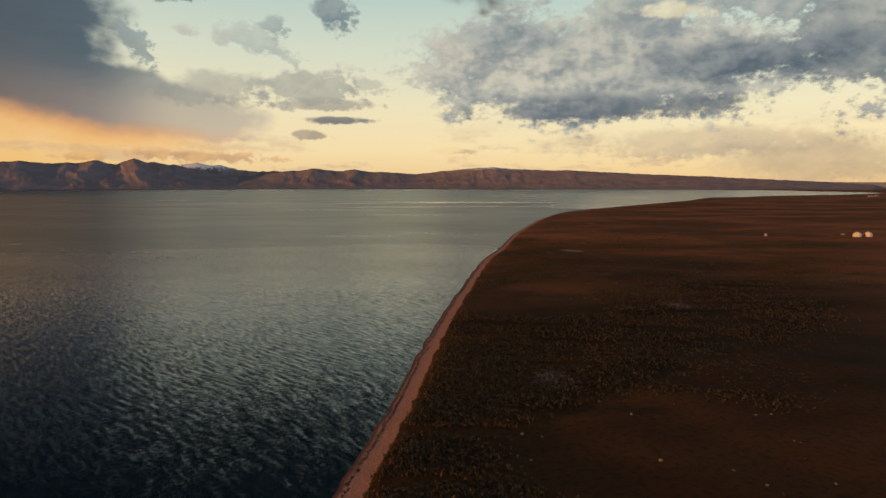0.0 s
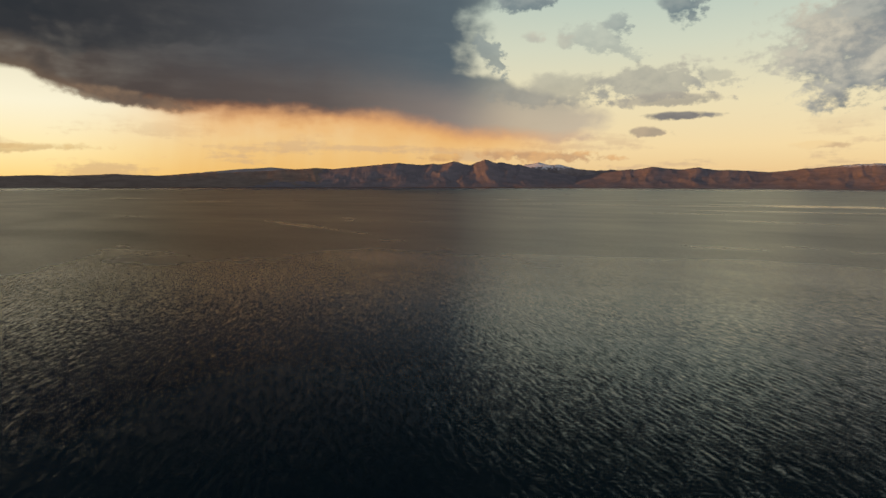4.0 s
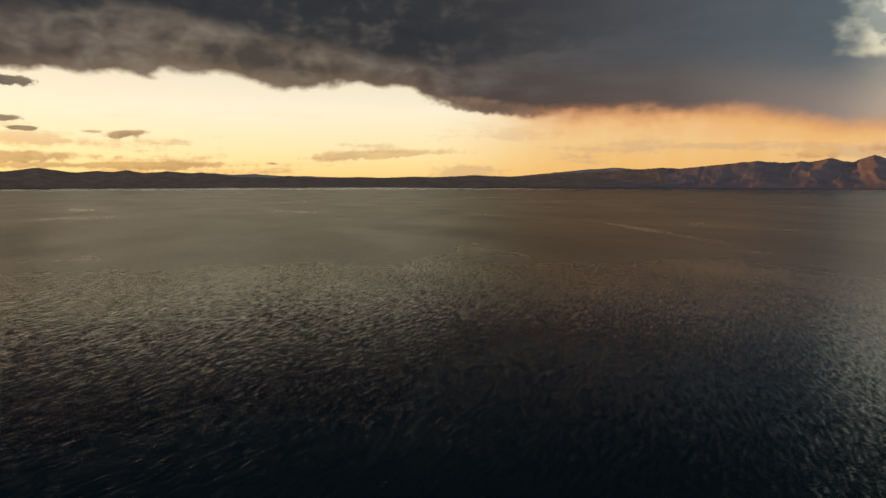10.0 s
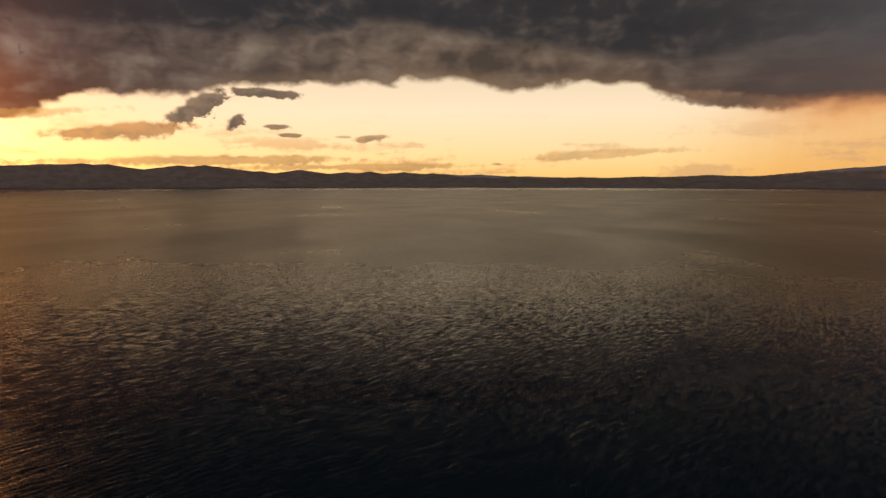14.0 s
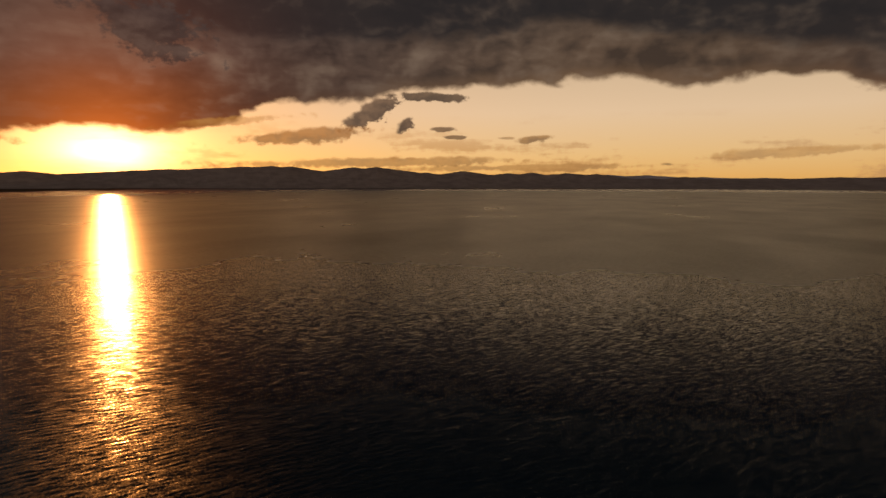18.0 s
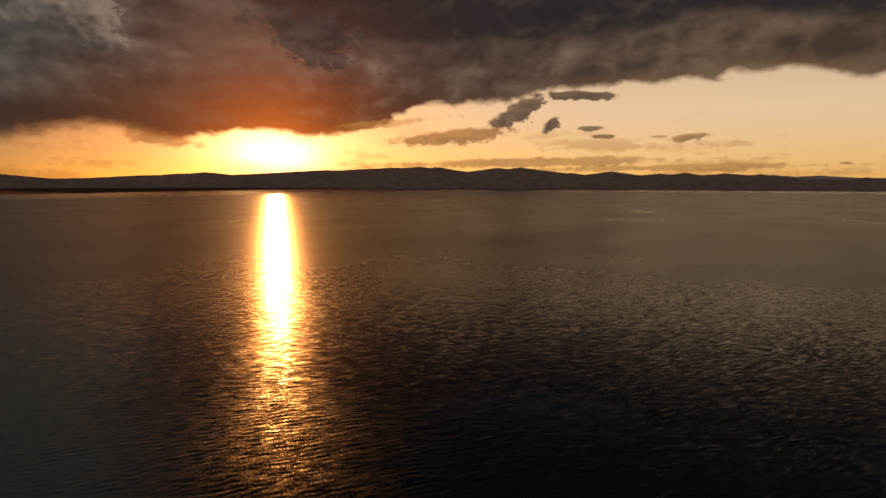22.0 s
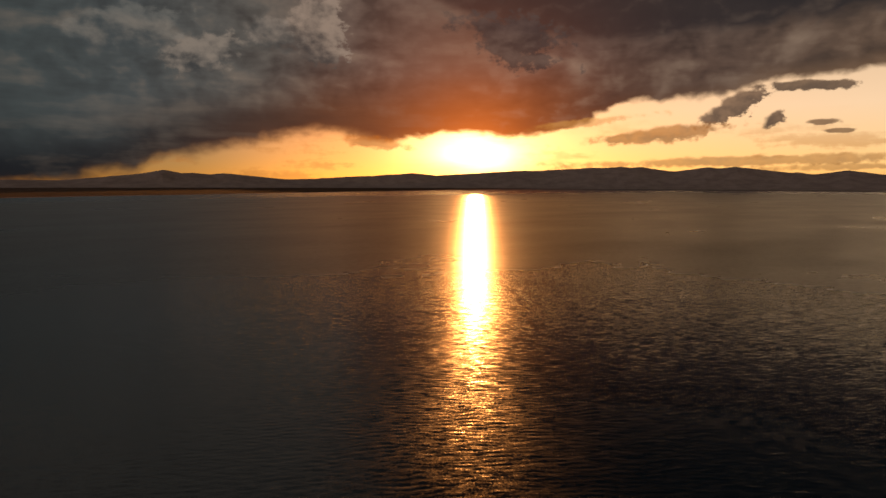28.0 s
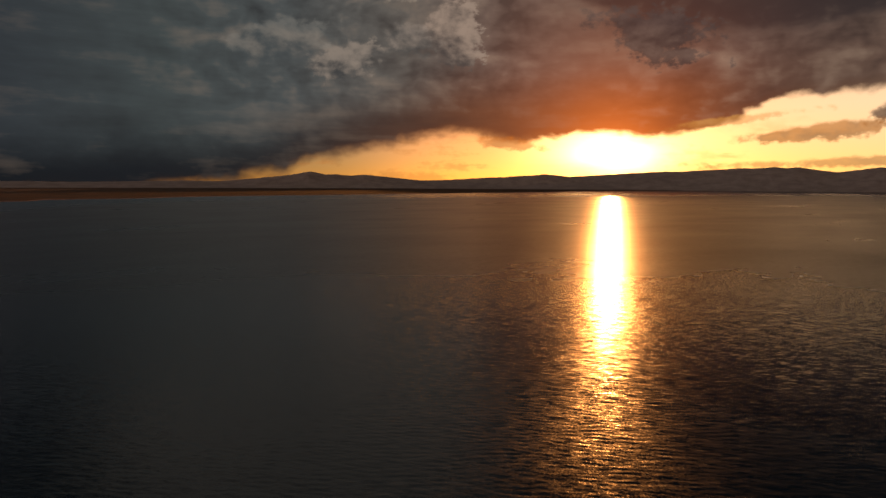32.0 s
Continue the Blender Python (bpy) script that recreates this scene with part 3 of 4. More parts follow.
def inland(px, py):
    """Signed distance to the shore line: metres inland, negative in the lake."""
    best = np.full(px.shape, 1e12)
    inside = np.zeros(px.shape, bool)
    for (ax, ay), (bx, by) in zip(SHORE, np.roll(SHORE, -1, axis=0)):
        ex, ey = bx - ax, by - ay
        ll = ex * ex + ey * ey
        if ll < 1e-9:
            continue
        t = np.clip(((px - ax) * ex + (py - ay) * ey) / ll, 0, 1)
        best = np.minimum(best, (px - ax - t * ex) ** 2 + (py - ay - t * ey) ** 2)
        if ay != by:
            inside ^= ((ay > py) != (by > py)) & (px < ex * (py - ay) / ey + ax)
    d = np.sqrt(best)
    return np.where(inside, -d, d)


def spread(*stretches):
    """Grid lines: (from, to, step) after one another, the step growing evenly where two are given."""
    out = []
    for a, b, s0, s1 in stretches:
        p, k = a, 0
        while p < b - 1e-6:
            out.append(p)
            p += s0 + (s1 - s0) * (p - a) / (b - a)
    out.append(stretches[-1][1])
    return np.array(out)


def build_ground():
    xs = spread((-4700, -900, 260, 140), (-900, -40, 140, 3), (-40, 24, 0.7, 0.7), (24, 120, 0.8, 4), (120, 700, 4, 30), (700, 4700, 30, 260))
    ys = spread((-4700, -1000, 260, 80), (-1000, 40, 80, 3), (40, 240, 1.0, 1.2), (240, 600, 1.2, 6), (600, 2400, 6, 30), (2400, 4700, 30, 200))
    gx, gy = np.meshgrid(xs, ys)
    # the sheet is round: pull its corners in
    rr = np.hypot(gx, gy)
    square = np.maximum(np.abs(gx), np.abs(gy))
    pull = np.where(rr > 1, 1 - (1 - square / np.maximum(rr, 1)) * np.clip((square - 2500) / 2200, 0, 1), 1)
    gx, gy = gx * pull, gy * pull
    d = inland(gx, gy)
    z = np.interp(d, [-300, -40, -6, 0, 1.2, 1.8, 3.7, 4.3, 40, 400, 3000], [-9, -4, -0.6, 0, 0.14, 0.2, 0.48, 0.7, 0.9, 1.4, 4.0])
    bumps = np.sin(gx * 0.05 + 1.3) * np.sin(gy * 0.043) * 0.35 + np.sin(gx * 0.21) * np.sin(gy * 0.17 + gx * 0.09) * 0.12
    z = z + bumps * np.clip((d - 6) / 20, 0, 1)
    ny, nx = gx.shape
    idx = np.arange(ny * nx).reshape(ny, nx)
    quads = np.stack([idx[:-1, :-1], idx[:-1, 1:], idx[1:, 1:], idx[1:, :-1]], -1).reshape(-1, 4)
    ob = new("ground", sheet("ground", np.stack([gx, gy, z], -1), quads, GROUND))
    tagged(ob, "brown autumn steppe with a narrow pinkish sand beach", "ground", kind="structure")


def build_water():
    """The lake: a disc of rings round a point off the shore, with real wind waves near it."""
    rng = np.random.default_rng(21)
    ox, oy = -25.0, 22.0
    rings = [0.0, 30.0]
    r = 45.0
    while r < 360:
        rings.append(r)
        r += max(0.28, 1.25e-5 * r * r)
    rings = np.array(rings + list(np.geomspace(362, 4330, 90)))
    turn = np.radians(np.concatenate([np.arange(-16, 174, 0.16), np.arange(174, 344, 5.0)]))
    rr, aa = np.meshgrid(rings, turn, indexing="ij")
    x, y = ox - np.sin(aa) * rr, oy + np.cos(aa) * rr
    cell = np.maximum(np.gradient(rings)[:, None] * np.ones_like(aa), rr * radians(0.16))
    z = np.zeros_like(x)
    # a train of wind waves with long crests, and shorter ripples across it
    for count, short, long, way, swing, steep in ((22, 1.0, 1.8, 36, 0.2, 0.011), (14, 0.8, 1.2, 40, 0.55, 0.009), (14, 0.8, 1.4, 122, 0.45, 0.009)):
        for k in range(count):
            length = rng.uniform(short, long)
            a = radians(way) + rng.normal(0, swing)
            z += steep * length / 6.283 * np.sin((x * math.cos(a) + y * math.sin(a)) * 6.283 / length + rng.uniform(0, 6.283)) * np.clip((length / cell - 2.8) / 2.5, 0, 1)
    gust = 0.95 + 0.14 * np.sin(x * 0.021 + y * 0.013) + 0.14 * np.sin(y * 0.034 - x * 0.017 + 2.0)
    near = [p for p in NEAR_SHORE if p[1] < 1000]
    lee = np.interp(y, [p[1] for p in near], [p[0] for p in near]) - x
    fade = np.clip((360 - rr) / 200, 0, 1)
    z *= gust * fade * fade * (3 - 2 * fade) * np.clip((rr - 40) / 20, 0, 1) * np.clip((lee - 2.0) / 14, 0.04, 1)
    nr, na = x.shape
    idx = np.arange(nr * na).reshape(nr, na)
    nxt = np.roll(idx, -1, axis=1)
    quads = np.stack([idx[1:], nxt[1:], nxt[:-1], idx[:-1]], -1).reshape(-1, 4)
    me = sheet("water", np.stack([x, y, z], -1), quads, WATER)
    # still water in the lee of the far shore
    lee = np.zeros_like(x)
    far = rr[:, 0] > 900
    d = -inland(x[far], y[far])
    lee[far] = np.clip(1.6 - 1.6 * d / np.interp(np.hypot(x[far], y[far]), [900, 4000], [60, 1900]), 0, 1)
    me.attributes.new("lee", "FLOAT", "POINT").data.foreach_set("value", lee.reshape(-1))
    tagged(new("water", me), "wide rippled lake, dark teal with slicks, low sun on it", "lake", kind="structure")


build_ground()
build_water()


# ---- mountains round the lake ----
def mountain(label, peaks, r0, r1, eye, mat, rough=1.0, seed=0, floor=0.0):
    """A range seen across the lake: peaks of (bearing, elevation in degrees, fall in degrees a degree), from its foot r0 to its crest r1."""
    lo = min(a - max(e - floor, 0.05) / s for a, e, s in peaks) - 0.5
    hi = max(a + max(e - floor, 0.05) / s for a, e, s in peaks) + 0.5
    az = np.arange(lo, hi, 0.06)
    top = np.zeros(az.shape)
    for a, e, s in peaks:
        d = np.abs(az - a)
        top += np.exp((e - s * (np.sqrt(d * d + 0.02) - 0.06)) * 30)
    top = np.log(top + 1e-30) / 30
    jag = np.array([noise.fractal(Vector((a * 1.6, seed, 0.0)), 1.0, 2.0, 6) for a in az]) * 0.05 * rough
    crests = np.maximum(eye + r1 * np.tan(np.radians(top + jag * np.clip(top + 0.5, 0, 1))), -6)
    rows = 22
    verts = []
    for k, a in enumerate(az):
        for j in range(rows):
            v = j / (rows - 3)
            # the spurs wander sideways as they come down from the crest
            bend = 4.0 * max(0.0, 1 - v) * noise.fractal(Vector((a * 0.22, v * 1.6, seed + 2.0)), 1.0, 2.0, 4)
            crest = float(np.interp(a + bend, az, crests))
            if v <= 1:
                spur = noise.fractal(Vector((a * 0.42, v * 2.6, seed + 4.0)), 1.0, 2.0, 5)
                fold = 1 - 1.5 * abs(noise.fractal(Vector((a * 0.36 + 0.25 * spur, v * 2.2, seed + 9.0)), 1.0, 2.0, 5))
                h = crest * (v ** 1.35 + 0.7 * v * (1 - v) * (0.4 * (fold - 0.65) + 0.25 * spur)) - 3 * (1 - v)
                r = r0 + (r1 - r0) * v + spur * (r1 - r0) * 0.07 * (1 - v)
            else:
                h, r = crest - (v - 1) * 3.2 * max(crest, 4), r1 + (v - 1) * (r1 - r0) * 1.2
            verts.append((*at_bearing(a, r), h))
    faces = [(i * rows + j, i * rows + j + 1, (i + 1) * rows + j + 1, (i + 1) * rows + j) for i in range(len(az) - 1) for j in range(rows - 1)]
    ob = new("mountain", mesh_from("mountain", verts, faces, mat))
    return tagged(ob, label, "mountain", "mountains round the lake")


SNOWY = rock_material("snow_rock", (0.22, 0.18, 0.17, 1), (0.34, 0.28, 0.26, 1), 138)
SNOWY_CREST = rock_material("crest_rock", (0.27, 0.215, 0.21, 1), (0.37, 0.29, 0.27, 1), 137)
mountain("rugged brown mountain with a pointed summit above the lake",
         [(33.6, 1.68, 0.1), (30.5, 1.62, 0.12), (28.6, 1.84, 0.27), (25.8, 2.02, 0.4), (24.4, 1.77, 0.25), (22.9, 1.58, 0.3), (20.9, 1.0, 0.16)], 4180, 4800, 36, ROCK, 1.0, 1)
mountain("long dark shoulder falling towards the low western hills",
         [(34.2, 1.56, 0.2), (36.6, 1.08, 0.1), (40.7, 1.13, 0.07), (43.5, 0.92, 0.08), (46.5, 0.78, 0.07), (49.1, 0.7, 0.07)], 4215, 4840, 42, HILL, 0.6, 2)
mountain("distant ridge behind the dark shoulder, paled for haze", [(44.6, 1.15, 0.09), (46.6, 1.02, 0.1)], 4830, 4900, 43, ROCK_HAZED, 0.6, 3)
mountain("row of low dark hills on the far shore",
         [(54.6, 0.4, 0.04), (56.7, 0.5, 0.06), (58.9, 0.35, 0.04), (62.0, 0.38, 0.05), (66.0, 0.27, 0.02), (69.5, 0.26, 0.04), (73.0, 0.44, 0.14), (75.9, 0.32, 0.08)], 4180, 4780, 44, HILL, 0.5, 4)
mountain("far ridge between the low hills, paled for haze", [(79.3, 0.62, 0.09), (76.1, 0.57, 0.07), (71.8, 0.4, 0.04), (67.0, 0.33, 0.04)], 4830, 4900, 44, ROCK_HAZED, 0.5, 5)
mountain("dark rounded hills with a small peak",
         [(80.2, 0.68, 0.16), (82.7, 0.74, 0.09), (85.8, 0.82, 0.2), (87.8, 0.74, 0.1), (91.8, 0.94, 0.15), (94.4, 0.7, 0.16)], 4180, 4790, 45, HILL, 0.5, 6)
mountain("broad dark hill with a level double top", [(95.2, 0.82, 0.2), (97.4, 0.95, 0.2), (99.6, 1.26, 0.13), (101.6, 1.24, 0.14)], 4180, 4800, 46, HILL, 0.5, 7)
mountain("long flat-topped dark hill beside the setting sun",
         [(107.0, 1.28, 0.17), (108.6, 1.3, 0.1), (110.8, 1.23, 0.07), (113.2, 1.08, 0.06), (116.9, 0.97, 0.06), (119.2, 0.84, 0.2)], 4180, 4800, 47, HILL, 0.5, 8)
mountain("low hill under the setting sun", [(124.0, 0.35, 0.05), (126.8, 0.72, 0.11), (128.7, 0.58, 0.08), (131.5, 0.42, 0.06)], 4380, 4640, 48, HILL, 0.5, 9)
mountain("hazy low mountain with a knob in the rain",
         [(136.0, 0.15, 0.03), (143.0, 0.6, 0.1), (145.6, 0.62, 0.1), (147.7, 0.85, 0.2), (149.5, 0.5, 0.1), (158.0, 0.0, 0.02), (170.0, -0.1, 0.02)], 4200, 4640, 49, HILL, 0.5, 10)
mountain("jagged snow-streaked peaks far behind the near range", [(21.2, 1.72, 0.2), (19.5, 1.56, 0.22), (17.2, 1.06, 0.06), (15.0, 1.1, 0.12)], 4840, 4910, 36, SNOWY, 1.6, 11)
mountain("brown mountain with several rounded tops",
         [(13.3, 1.12, 0.14), (11.4, 1.32, 0.17), (10.2, 1.18, 0.12), (8.0, 1.25, 0.16), (5.6, 1.04, 0.07), (3.9, 0.86, 0.3)], 4180, 4800, 36, ROCK, 0.7, 12)
mountain("broad brown mountain with patches of snow along its crest",
         [(0.0, 1.1, 0.2), (-3.3, 1.4, 0.1), (-4.5, 1.45, 0.1), (-7.4, 1.26, 0.06), (-10.8, 1.18, 0.06), (-14.7, 0.94, 0.06), (-18.9, 0.74, 0.05), (-22.3, 0.6, 0.08)], 4180, 4810, 36, SNOWY_CREST, 0.7, 13)
mountain("faint low ridge behind the plain", [(-22.0, 0.3, 0.03), (-28.0, 0.18, 0.02), (-36.0, 0.1, 0.01), (-50.0, 0.1, 0.01)], 4620, 4780, 36, ROCK_HAZED, 0.5, 14)

# ---- the shore meadow ----
def ground_z(d):
    return float(np.interp(d, [0, 1.2, 1.8, 3.7, 4.3, 40, 400], [0, 0.14, 0.2, 0.48, 0.7, 0.9, 1.4]))


def sedge_material():
    mat, n, bsdf, place = material("sedge", 0.8)
    each = n.node("ShaderNodeNewGeometry", out="Random Per Island")
    patch = n.noise(scaled(n, place, 0.05, 0.09, 0), 1.0, 3.0)
    c = n.ramp(each, [(0.0, (0.02, 0.018, 0.008, 1)), (0.5, (0.045, 0.032, 0.012, 1)), (0.8, (0.09, 0.055, 0.018, 1)), (1.0, (0.17, 0.1, 0.032, 1))])
    c = n.mix(n.mul(n.step(patch, 0.45, 0.65), 0.6), c, (0.08, 0.042, 0.013, 1))
    n.put(bsdf.inputs["Base Color"], c)
    return mat


SEDGE = sedge_material()


def shore_x(y):
    """Where the near shore lies at y."""
    pts = [p for p in NEAR_SHORE if -20 < p[1] < 1000]
    return float(np.interp(y, [p[1] for p in pts], [p[0] for p in pts]))


def build_sedge():
    rng = np.random.default_rng(5)
    verts, faces = [], []

    def tuft(x, y, d, size):
        z = ground_z(d) - 0.03
        for b in range(5):
            a = b * 1.26 + rng.uniform(0, 0.9)
            lean, hgt, w = rng.uniform(0.15, 0.62) * size, rng.uniform(0.55, 1.0) * size, rng.uniform(0.07, 0.13) * size
            cx, cy, sx, sy = math.cos(a), math.sin(a), -math.sin(a), math.cos(a)
            k = len(verts)
            ox, oy = x + cx * 0.1 * size, y + cy * 0.1 * size
            verts.extend([(ox - sx * w, oy - sy * w, z), (ox + sx * w, oy + sy * w, z),
                          (ox + cx * lean * 0.5 + sx * w, oy + cy * lean * 0.5 + sy * w, z + hgt * 0.72), (ox + cx * lean * 0.5 - sx * w, oy + cy * lean * 0.5 - sy * w, z + hgt * 0.72),
                          (ox + cx * lean * 1.1, oy + cy * lean * 1.1, z + hgt)])
            faces.extend([(k, k + 1, k + 2, k + 3), (k + 3, k + 2, k + 4)])

    made = 0
    while made < 36000:
        y = 58 + 330 * rng.random() ** 1.6 + abs(rng.normal(0, 25))
        x0 = shore_x(y)
        d = 3.4 + (10 + 0.5 * y) * rng.random() ** 1.5 + abs(rng.normal(0, 0.04 * y))
        x = x0 + d
        rows = noise.fractal(Vector((x * 0.06, y * 0.16, 3.0)), 1.0, 2.0, 4)
        band = noise.noise(Vector((x * 0.018, y * 0.03, 8.0)))
        if rows < -0.4 + 0.45 * rng.random() ** 2 or band < -0.36 + 0.15 * rng.random():
            continue
        tuft(x, y, d, rng.uniform(0.28, 0.6) * (1 + 0.4 * max(rows, 0)))
        made += 1
    tagged(new("sedge_tussocks", mesh_from("sedge_tussocks", verts, faces, SEDGE, False)), "dark sedge tussocks with ochre tips along the beach", "grass", kind="stuff")


def build_strandline():
    """Dark weed and sticks that the waves left on the sand."""
    rng = np.random.default_rng(11)
    mat = plain("wet_weed", (0.035, 0.018, 0.014, 1), 0.6, 0.5, 3.0)
    verts, faces = [], []
    loop = [p for p in SHORE if 55 < p[1] < 420 and abs(p[0] - shore_x(p[1])) < 12]
    for a, b in zip(loop, loop[1:]):
        if np.linalg.norm(b - a) > 8:
            continue
        t = (b - a) / max(np.linalg.norm(b - a), 1e-6)
        side = np.array((t[1], -t[0]))
        for k in range(int(np.linalg.norm(b - a) * 5) + 1):
            off = 1.05 + 0.3 * noise.noise(Vector((a[1] * 0.25, 0.0, 0.0))) + rng.normal(0, 0.13)
            p = a + (b - a) * rng.random() + side * off
            ang, ln, w = math.atan2(t[1], t[0]) + rng.normal(0, 0.5), rng.uniform(0.2, 0.55), rng.uniform(0.08, 0.2)
            cx, cy = math.cos(ang), math.sin(ang)
            z, i = ground_z(off) - 0.01, len(verts)
            verts.extend([(p[0] - cx * ln, p[1] - cy * ln, z), (p[0] + cy * w, p[1] - cx * w, z), (p[0] + cx * ln, p[1] + cy * ln, z), (p[0] - cy * w, p[1] + cx * w, z), (p[0], p[1], z + 0.07)])
            faces.extend([(i, i + 1, i + 4), (i + 1, i + 2, i + 4), (i + 2, i + 3, i + 4), (i + 3, i, i + 4)])
    tagged(new("strandline", mesh_from("strandline", verts, faces, mat, False)), "thin dark line of washed-up weed on the sand", "weed", kind="stuff")


def build_stones():
    """Pale stones strewn over the plain."""
    rng = np.random.default_rng(3)
    mat = plain("pale_stone", (0.16, 0.125, 0.1, 1), 0.9, 0.3, 3.0)
    verts, faces = [], []
    for k in range(260):
        y = 60 + 480 * rng.random() ** 1.4
        d = 5 + (20 + 0.7 * y) * rng.random()
        x, r, i = shore_x(y) + d, rng.uniform(0.1, 0.3), len(verts)
        z = ground_z(d)
        for q in range(6):
            a = q * math.pi / 3
            verts.append((x + math.cos(a) * r * rng.uniform(0.7, 1.2), y + math.sin(a) * r * rng.uniform(0.7, 1.2), z - 0.05))
        for q in range(6):
            a = q * math.pi / 3 + 0.3
            verts.append((x + math.cos(a) * r * 0.6, y + math.sin(a) * r * 0.6, z + r * rng.uniform(0.5, 0.8)))
        faces.extend([(i + q, i + (q + 1) % 6, i + 6 + (q + 1) % 6, i + 6 + q) for q in range(6)] + [tuple(range(i + 6, i + 12))])
    tagged(new("scattered_stones", mesh_from("scattered_stones", verts, faces, mat, False)), "small pale stones strewn over the steppe", "stones", kind="stuff")


build_sedge()
build_strandline()
build_stones()

# ---- the camp ----
FELT = plain("white_felt", (0.62, 0.55, 0.48, 1), 0.95, 0.12, 1.5)
FELT_ROOF = plain("roof_felt", (0.68, 0.6, 0.52, 1), 0.95, 0.12, 1.5)
WOOD = plain("painted_wood", (0.2, 0.07, 0.035, 1), 0.7, 0.3, 4.0)
ROPE = plain("hair_rope", (0.12, 0.08, 0.055, 1), 0.9, 0.3, 6.0)
TARP = plain("grey_tarp", (0.3, 0.3, 0.28, 1), 0.7, 0.3, 2.0)
BOARD = plain("weathered_board", (0.5, 0.46, 0.4, 1), 0.85, 0.25, 5.0)


def lathe(rings, n=24):
    """A turned shape from rings of (radius, z)."""
    bm = bmesh.new()
    loops = [[bm.verts.new((r * math.cos(2 * math.pi * k / n), r * math.sin(2 * math.pi * k / n), z)) for k in range(n)] for r, z in rings]
    for a, b in zip(loops, loops[1:]):
        for k in range(n):
            bm.faces.new((a[k], a[(k + 1) % n], b[(k + 1) % n], b[k]))
    return bm


def box(x, y, z, sx, sy, sz, bevel=0.02):
    bm = bmesh.new()
    bmesh.ops.create_cube(bm, size=1.0, matrix=Matrix.Translation((x, y, z)) @ Matrix.Diagonal((sx, sy, sz, 1)))
    if bevel:
        bmesh.ops.bevel(bm, geom=bm.edges[:], offset=bevel, segments=2, affect="EDGES")
    return bm


def yurt(label, radius=2.6):
    base = new("yurt")
    k = radius / 2.6
    part("wall", lathe([(2.55 * k, -0.1), (2.6 * k, 0.0), (2.62 * k, 0.8), (2.58 * k, 1.55), (2.5 * k, 1.6)]), FELT, base, smooth=True)
    part("roof", lathe([(2.68 * k, 1.5), (2.66 * k, 1.62), (2.3 * k, 2.05), (1.6 * k, 2.55), (0.95 * k, 2.88), (0.62 * k, 2.98)]), FELT_ROOF, base, "domed pale felt roof", True)
    part("crown_ring", lathe([(0.66 * k, 2.94), (0.68 * k, 3.02), (0.6 * k, 3.08), (0.52 * k, 3.02), (0.52 * k, 2.9)]), WOOD, base, "round wooden smoke ring")
    part("smoke_flap", lathe([(0.6 * k, 3.06), (0.45 * k, 3.16), (0.2 * k, 3.22), (0.02, 3.24)], 16), FELT, base, smooth=True)
    for z in (0.55, 1.15):
        part("rope", lathe([(2.63 * k, z), (2.66 * k, z + 0.03), (2.63 * k, z + 0.06)]), ROPE, base, "dark hair rope")
    frame_ob = part("door_frame", box(2.6 * k, 0, 0.78, 0.16, 1.05, 1.62), WOOD, base, "red-brown wooden door frame")
    part("door", box(2.69 * k, 0, 0.74, 0.06, 0.82, 1.42), WOOD, frame_ob, "low wooden door leaf")
    return tagged(base, label, "yurt", "yurts of the camp")


def camp_place(x, y):
    d = float(inland(np.array([float(x)]), np.array([float(y)]))[0])
    return float(np.interp(d, [0, 4, 40, 400, 3000], [0, 0.6, 0.9, 1.4, 4.0]))


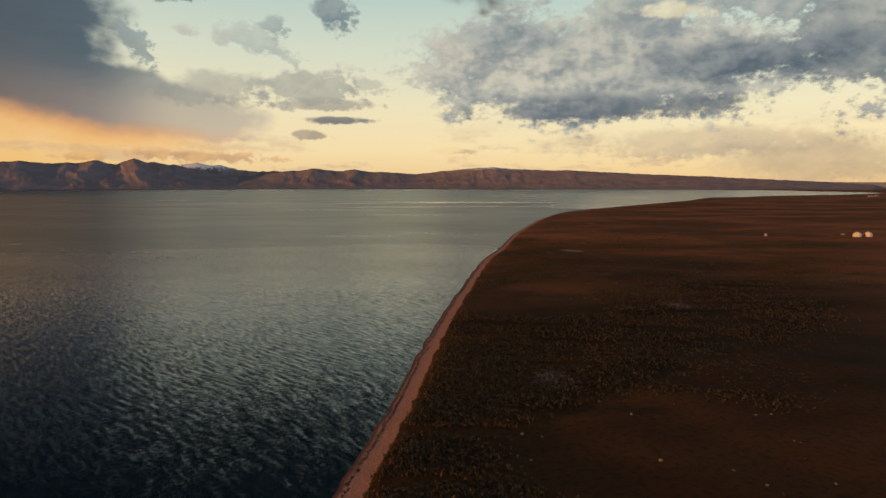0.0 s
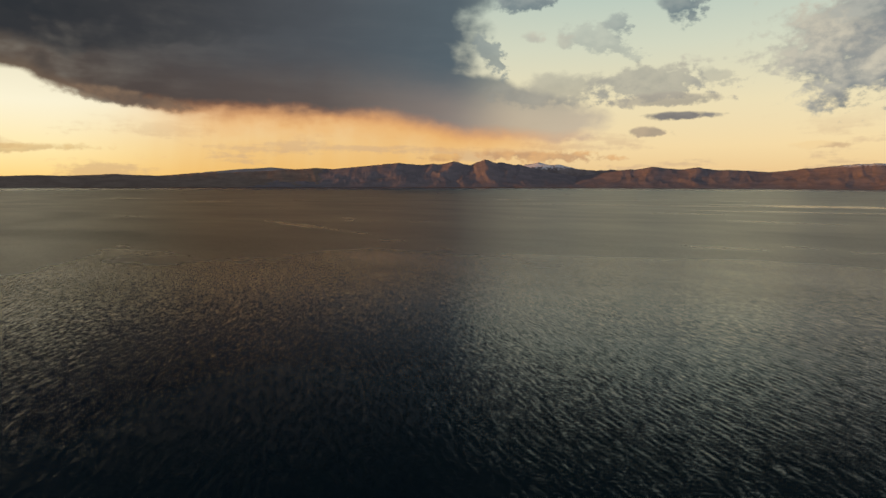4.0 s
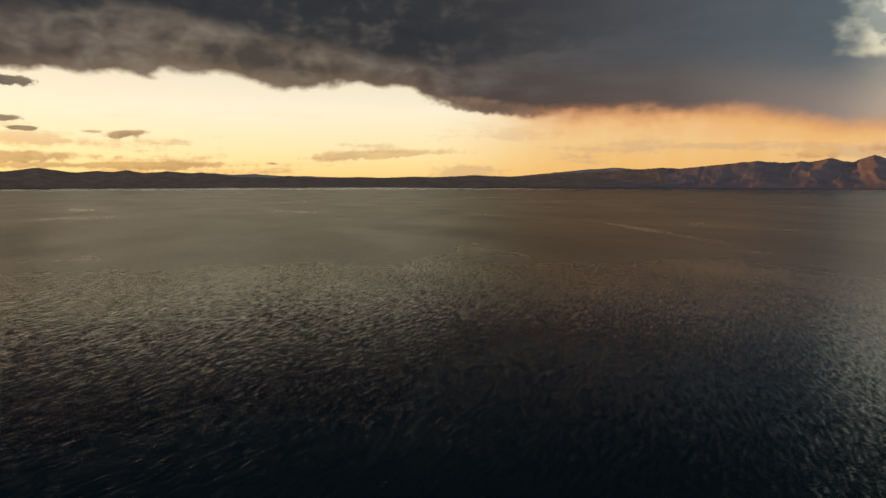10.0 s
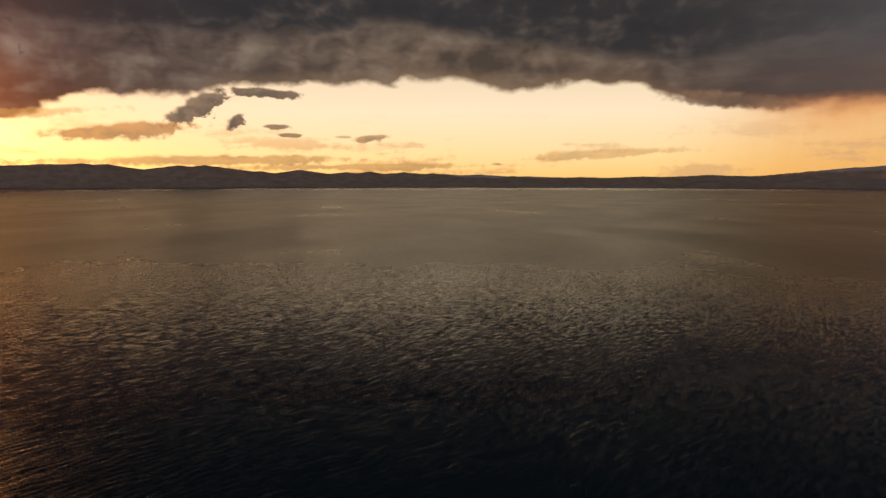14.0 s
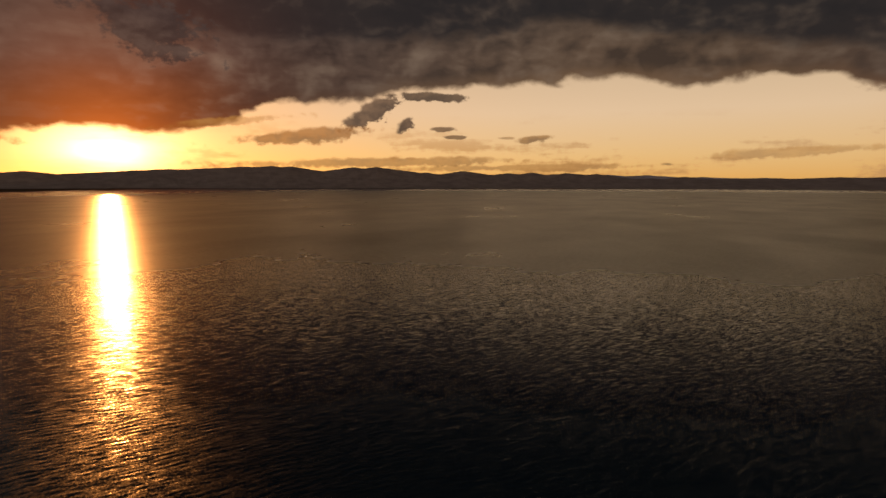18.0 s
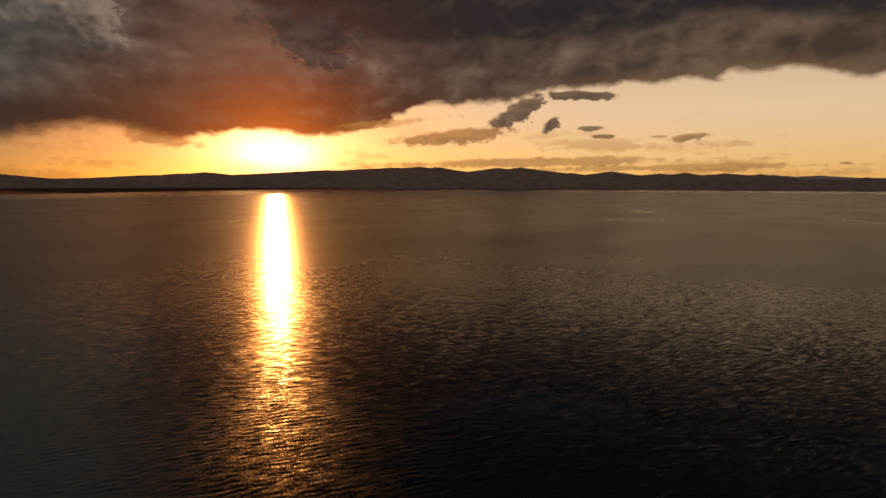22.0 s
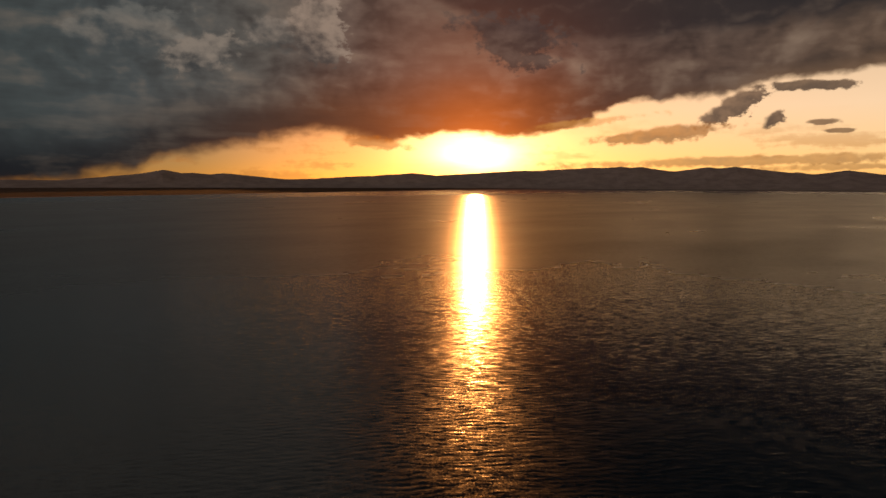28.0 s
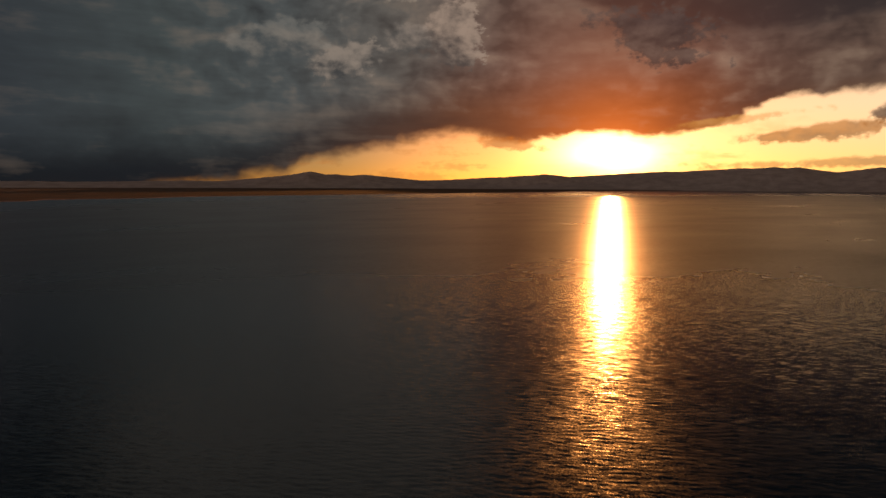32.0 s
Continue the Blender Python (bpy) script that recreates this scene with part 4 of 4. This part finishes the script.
first = yurt("round white felt yurt standing on the brown steppe")
first.matrix_basis = pose(266.4, 405.6, camp_place(266, 405), 0, 0, 150)
copy_thing(first, pose(274.2, 407.0, camp_place(274, 407), 0, 0, 200))
for fx, fy, turn in ((1117, 1665, 10), (1136, 1680, 80), (1158, 1700, 140), (1172, 1710, 200)):
    tagged(copy_thing(first, pose(fx, fy, camp_place(fx, fy), 0, 0, turn)), "small far white yurt near the end of the bay", "yurt", "far yurts by the bay")


def privy():
    base = new("privy")
    part("cabin", box(0, 0, 0.95, 1.2, 1.2, 1.9), BOARD, base, "pale weathered boards")
    part("door", box(0.63, 0, 0.9, 0.05, 0.75, 1.6), BOARD, base)
    roof = box(0, 0, 1.98, 1.5, 1.5, 0.08)
    for v in roof.verts:
        v.co.z += v.co.x * 0.12
    part("roof", roof, TARP, base, "sloping grey sheet roof")
    return tagged(base, "pale wooden privy standing alone on the steppe", "privy")


privy().matrix_basis = pose(208.5, 407.5, camp_place(208, 407), 0, 0, 200)


def cart():
    """A loaded trailer beside the yurts."""
    base = new("trailer")
    part("bed", box(0, 0, 0.8, 3.0, 1.6, 0.12), WOOD, base)
    for sx, sy, lx, ly in ((0, 0.8, 3.0, 0.06), (0, -0.8, 3.0, 0.06), (1.5, 0, 0.06, 1.6), (-1.5, 0, 0.06, 1.6)):
        part("side_board", box(sx, sy, 1.05, lx, ly, 0.4), BOARD, base)
    load = bmesh.new()
    bmesh.ops.create_icosphere(load, subdivisions=3, radius=1.0, matrix=Matrix.Translation((0, 0, 1.15)) @ Matrix.Diagonal((1.35, 0.72, 0.55, 1)))
    for v in load.verts:
        v.co += v.normal * 0.12 * noise.noise(v.co * 1.8)
    part("covered_load", load, TARP, base, "lumpy load under a grey tarpaulin", True)
    for sy in (-0.75, 0.75):
        wheel = lathe([(0.12, -0.09), (0.3, -0.1), (0.38, -0.06), (0.38, 0.06), (0.3, 0.1), (0.12, 0.09)], 18)
        bmesh.ops.rotate(wheel, verts=wheel.verts, matrix=Matrix.Rotation(radians(90), 3, "X"))
        bmesh.ops.translate(wheel, verts=wheel.verts, vec=(0, sy, 0.38))
        part("wheel", wheel, ROPE, base, "dark rubber wheel")
    part("drawbar", box(2.2, 0, 0.62, 1.5, 0.1, 0.1), WOOD, base)
    return tagged(base, "loaded trailer under a grey tarpaulin beside the yurts", "trailer")


cart().matrix_basis = pose(261.0, 411.5, camp_place(261, 411), 0, 0, 35)
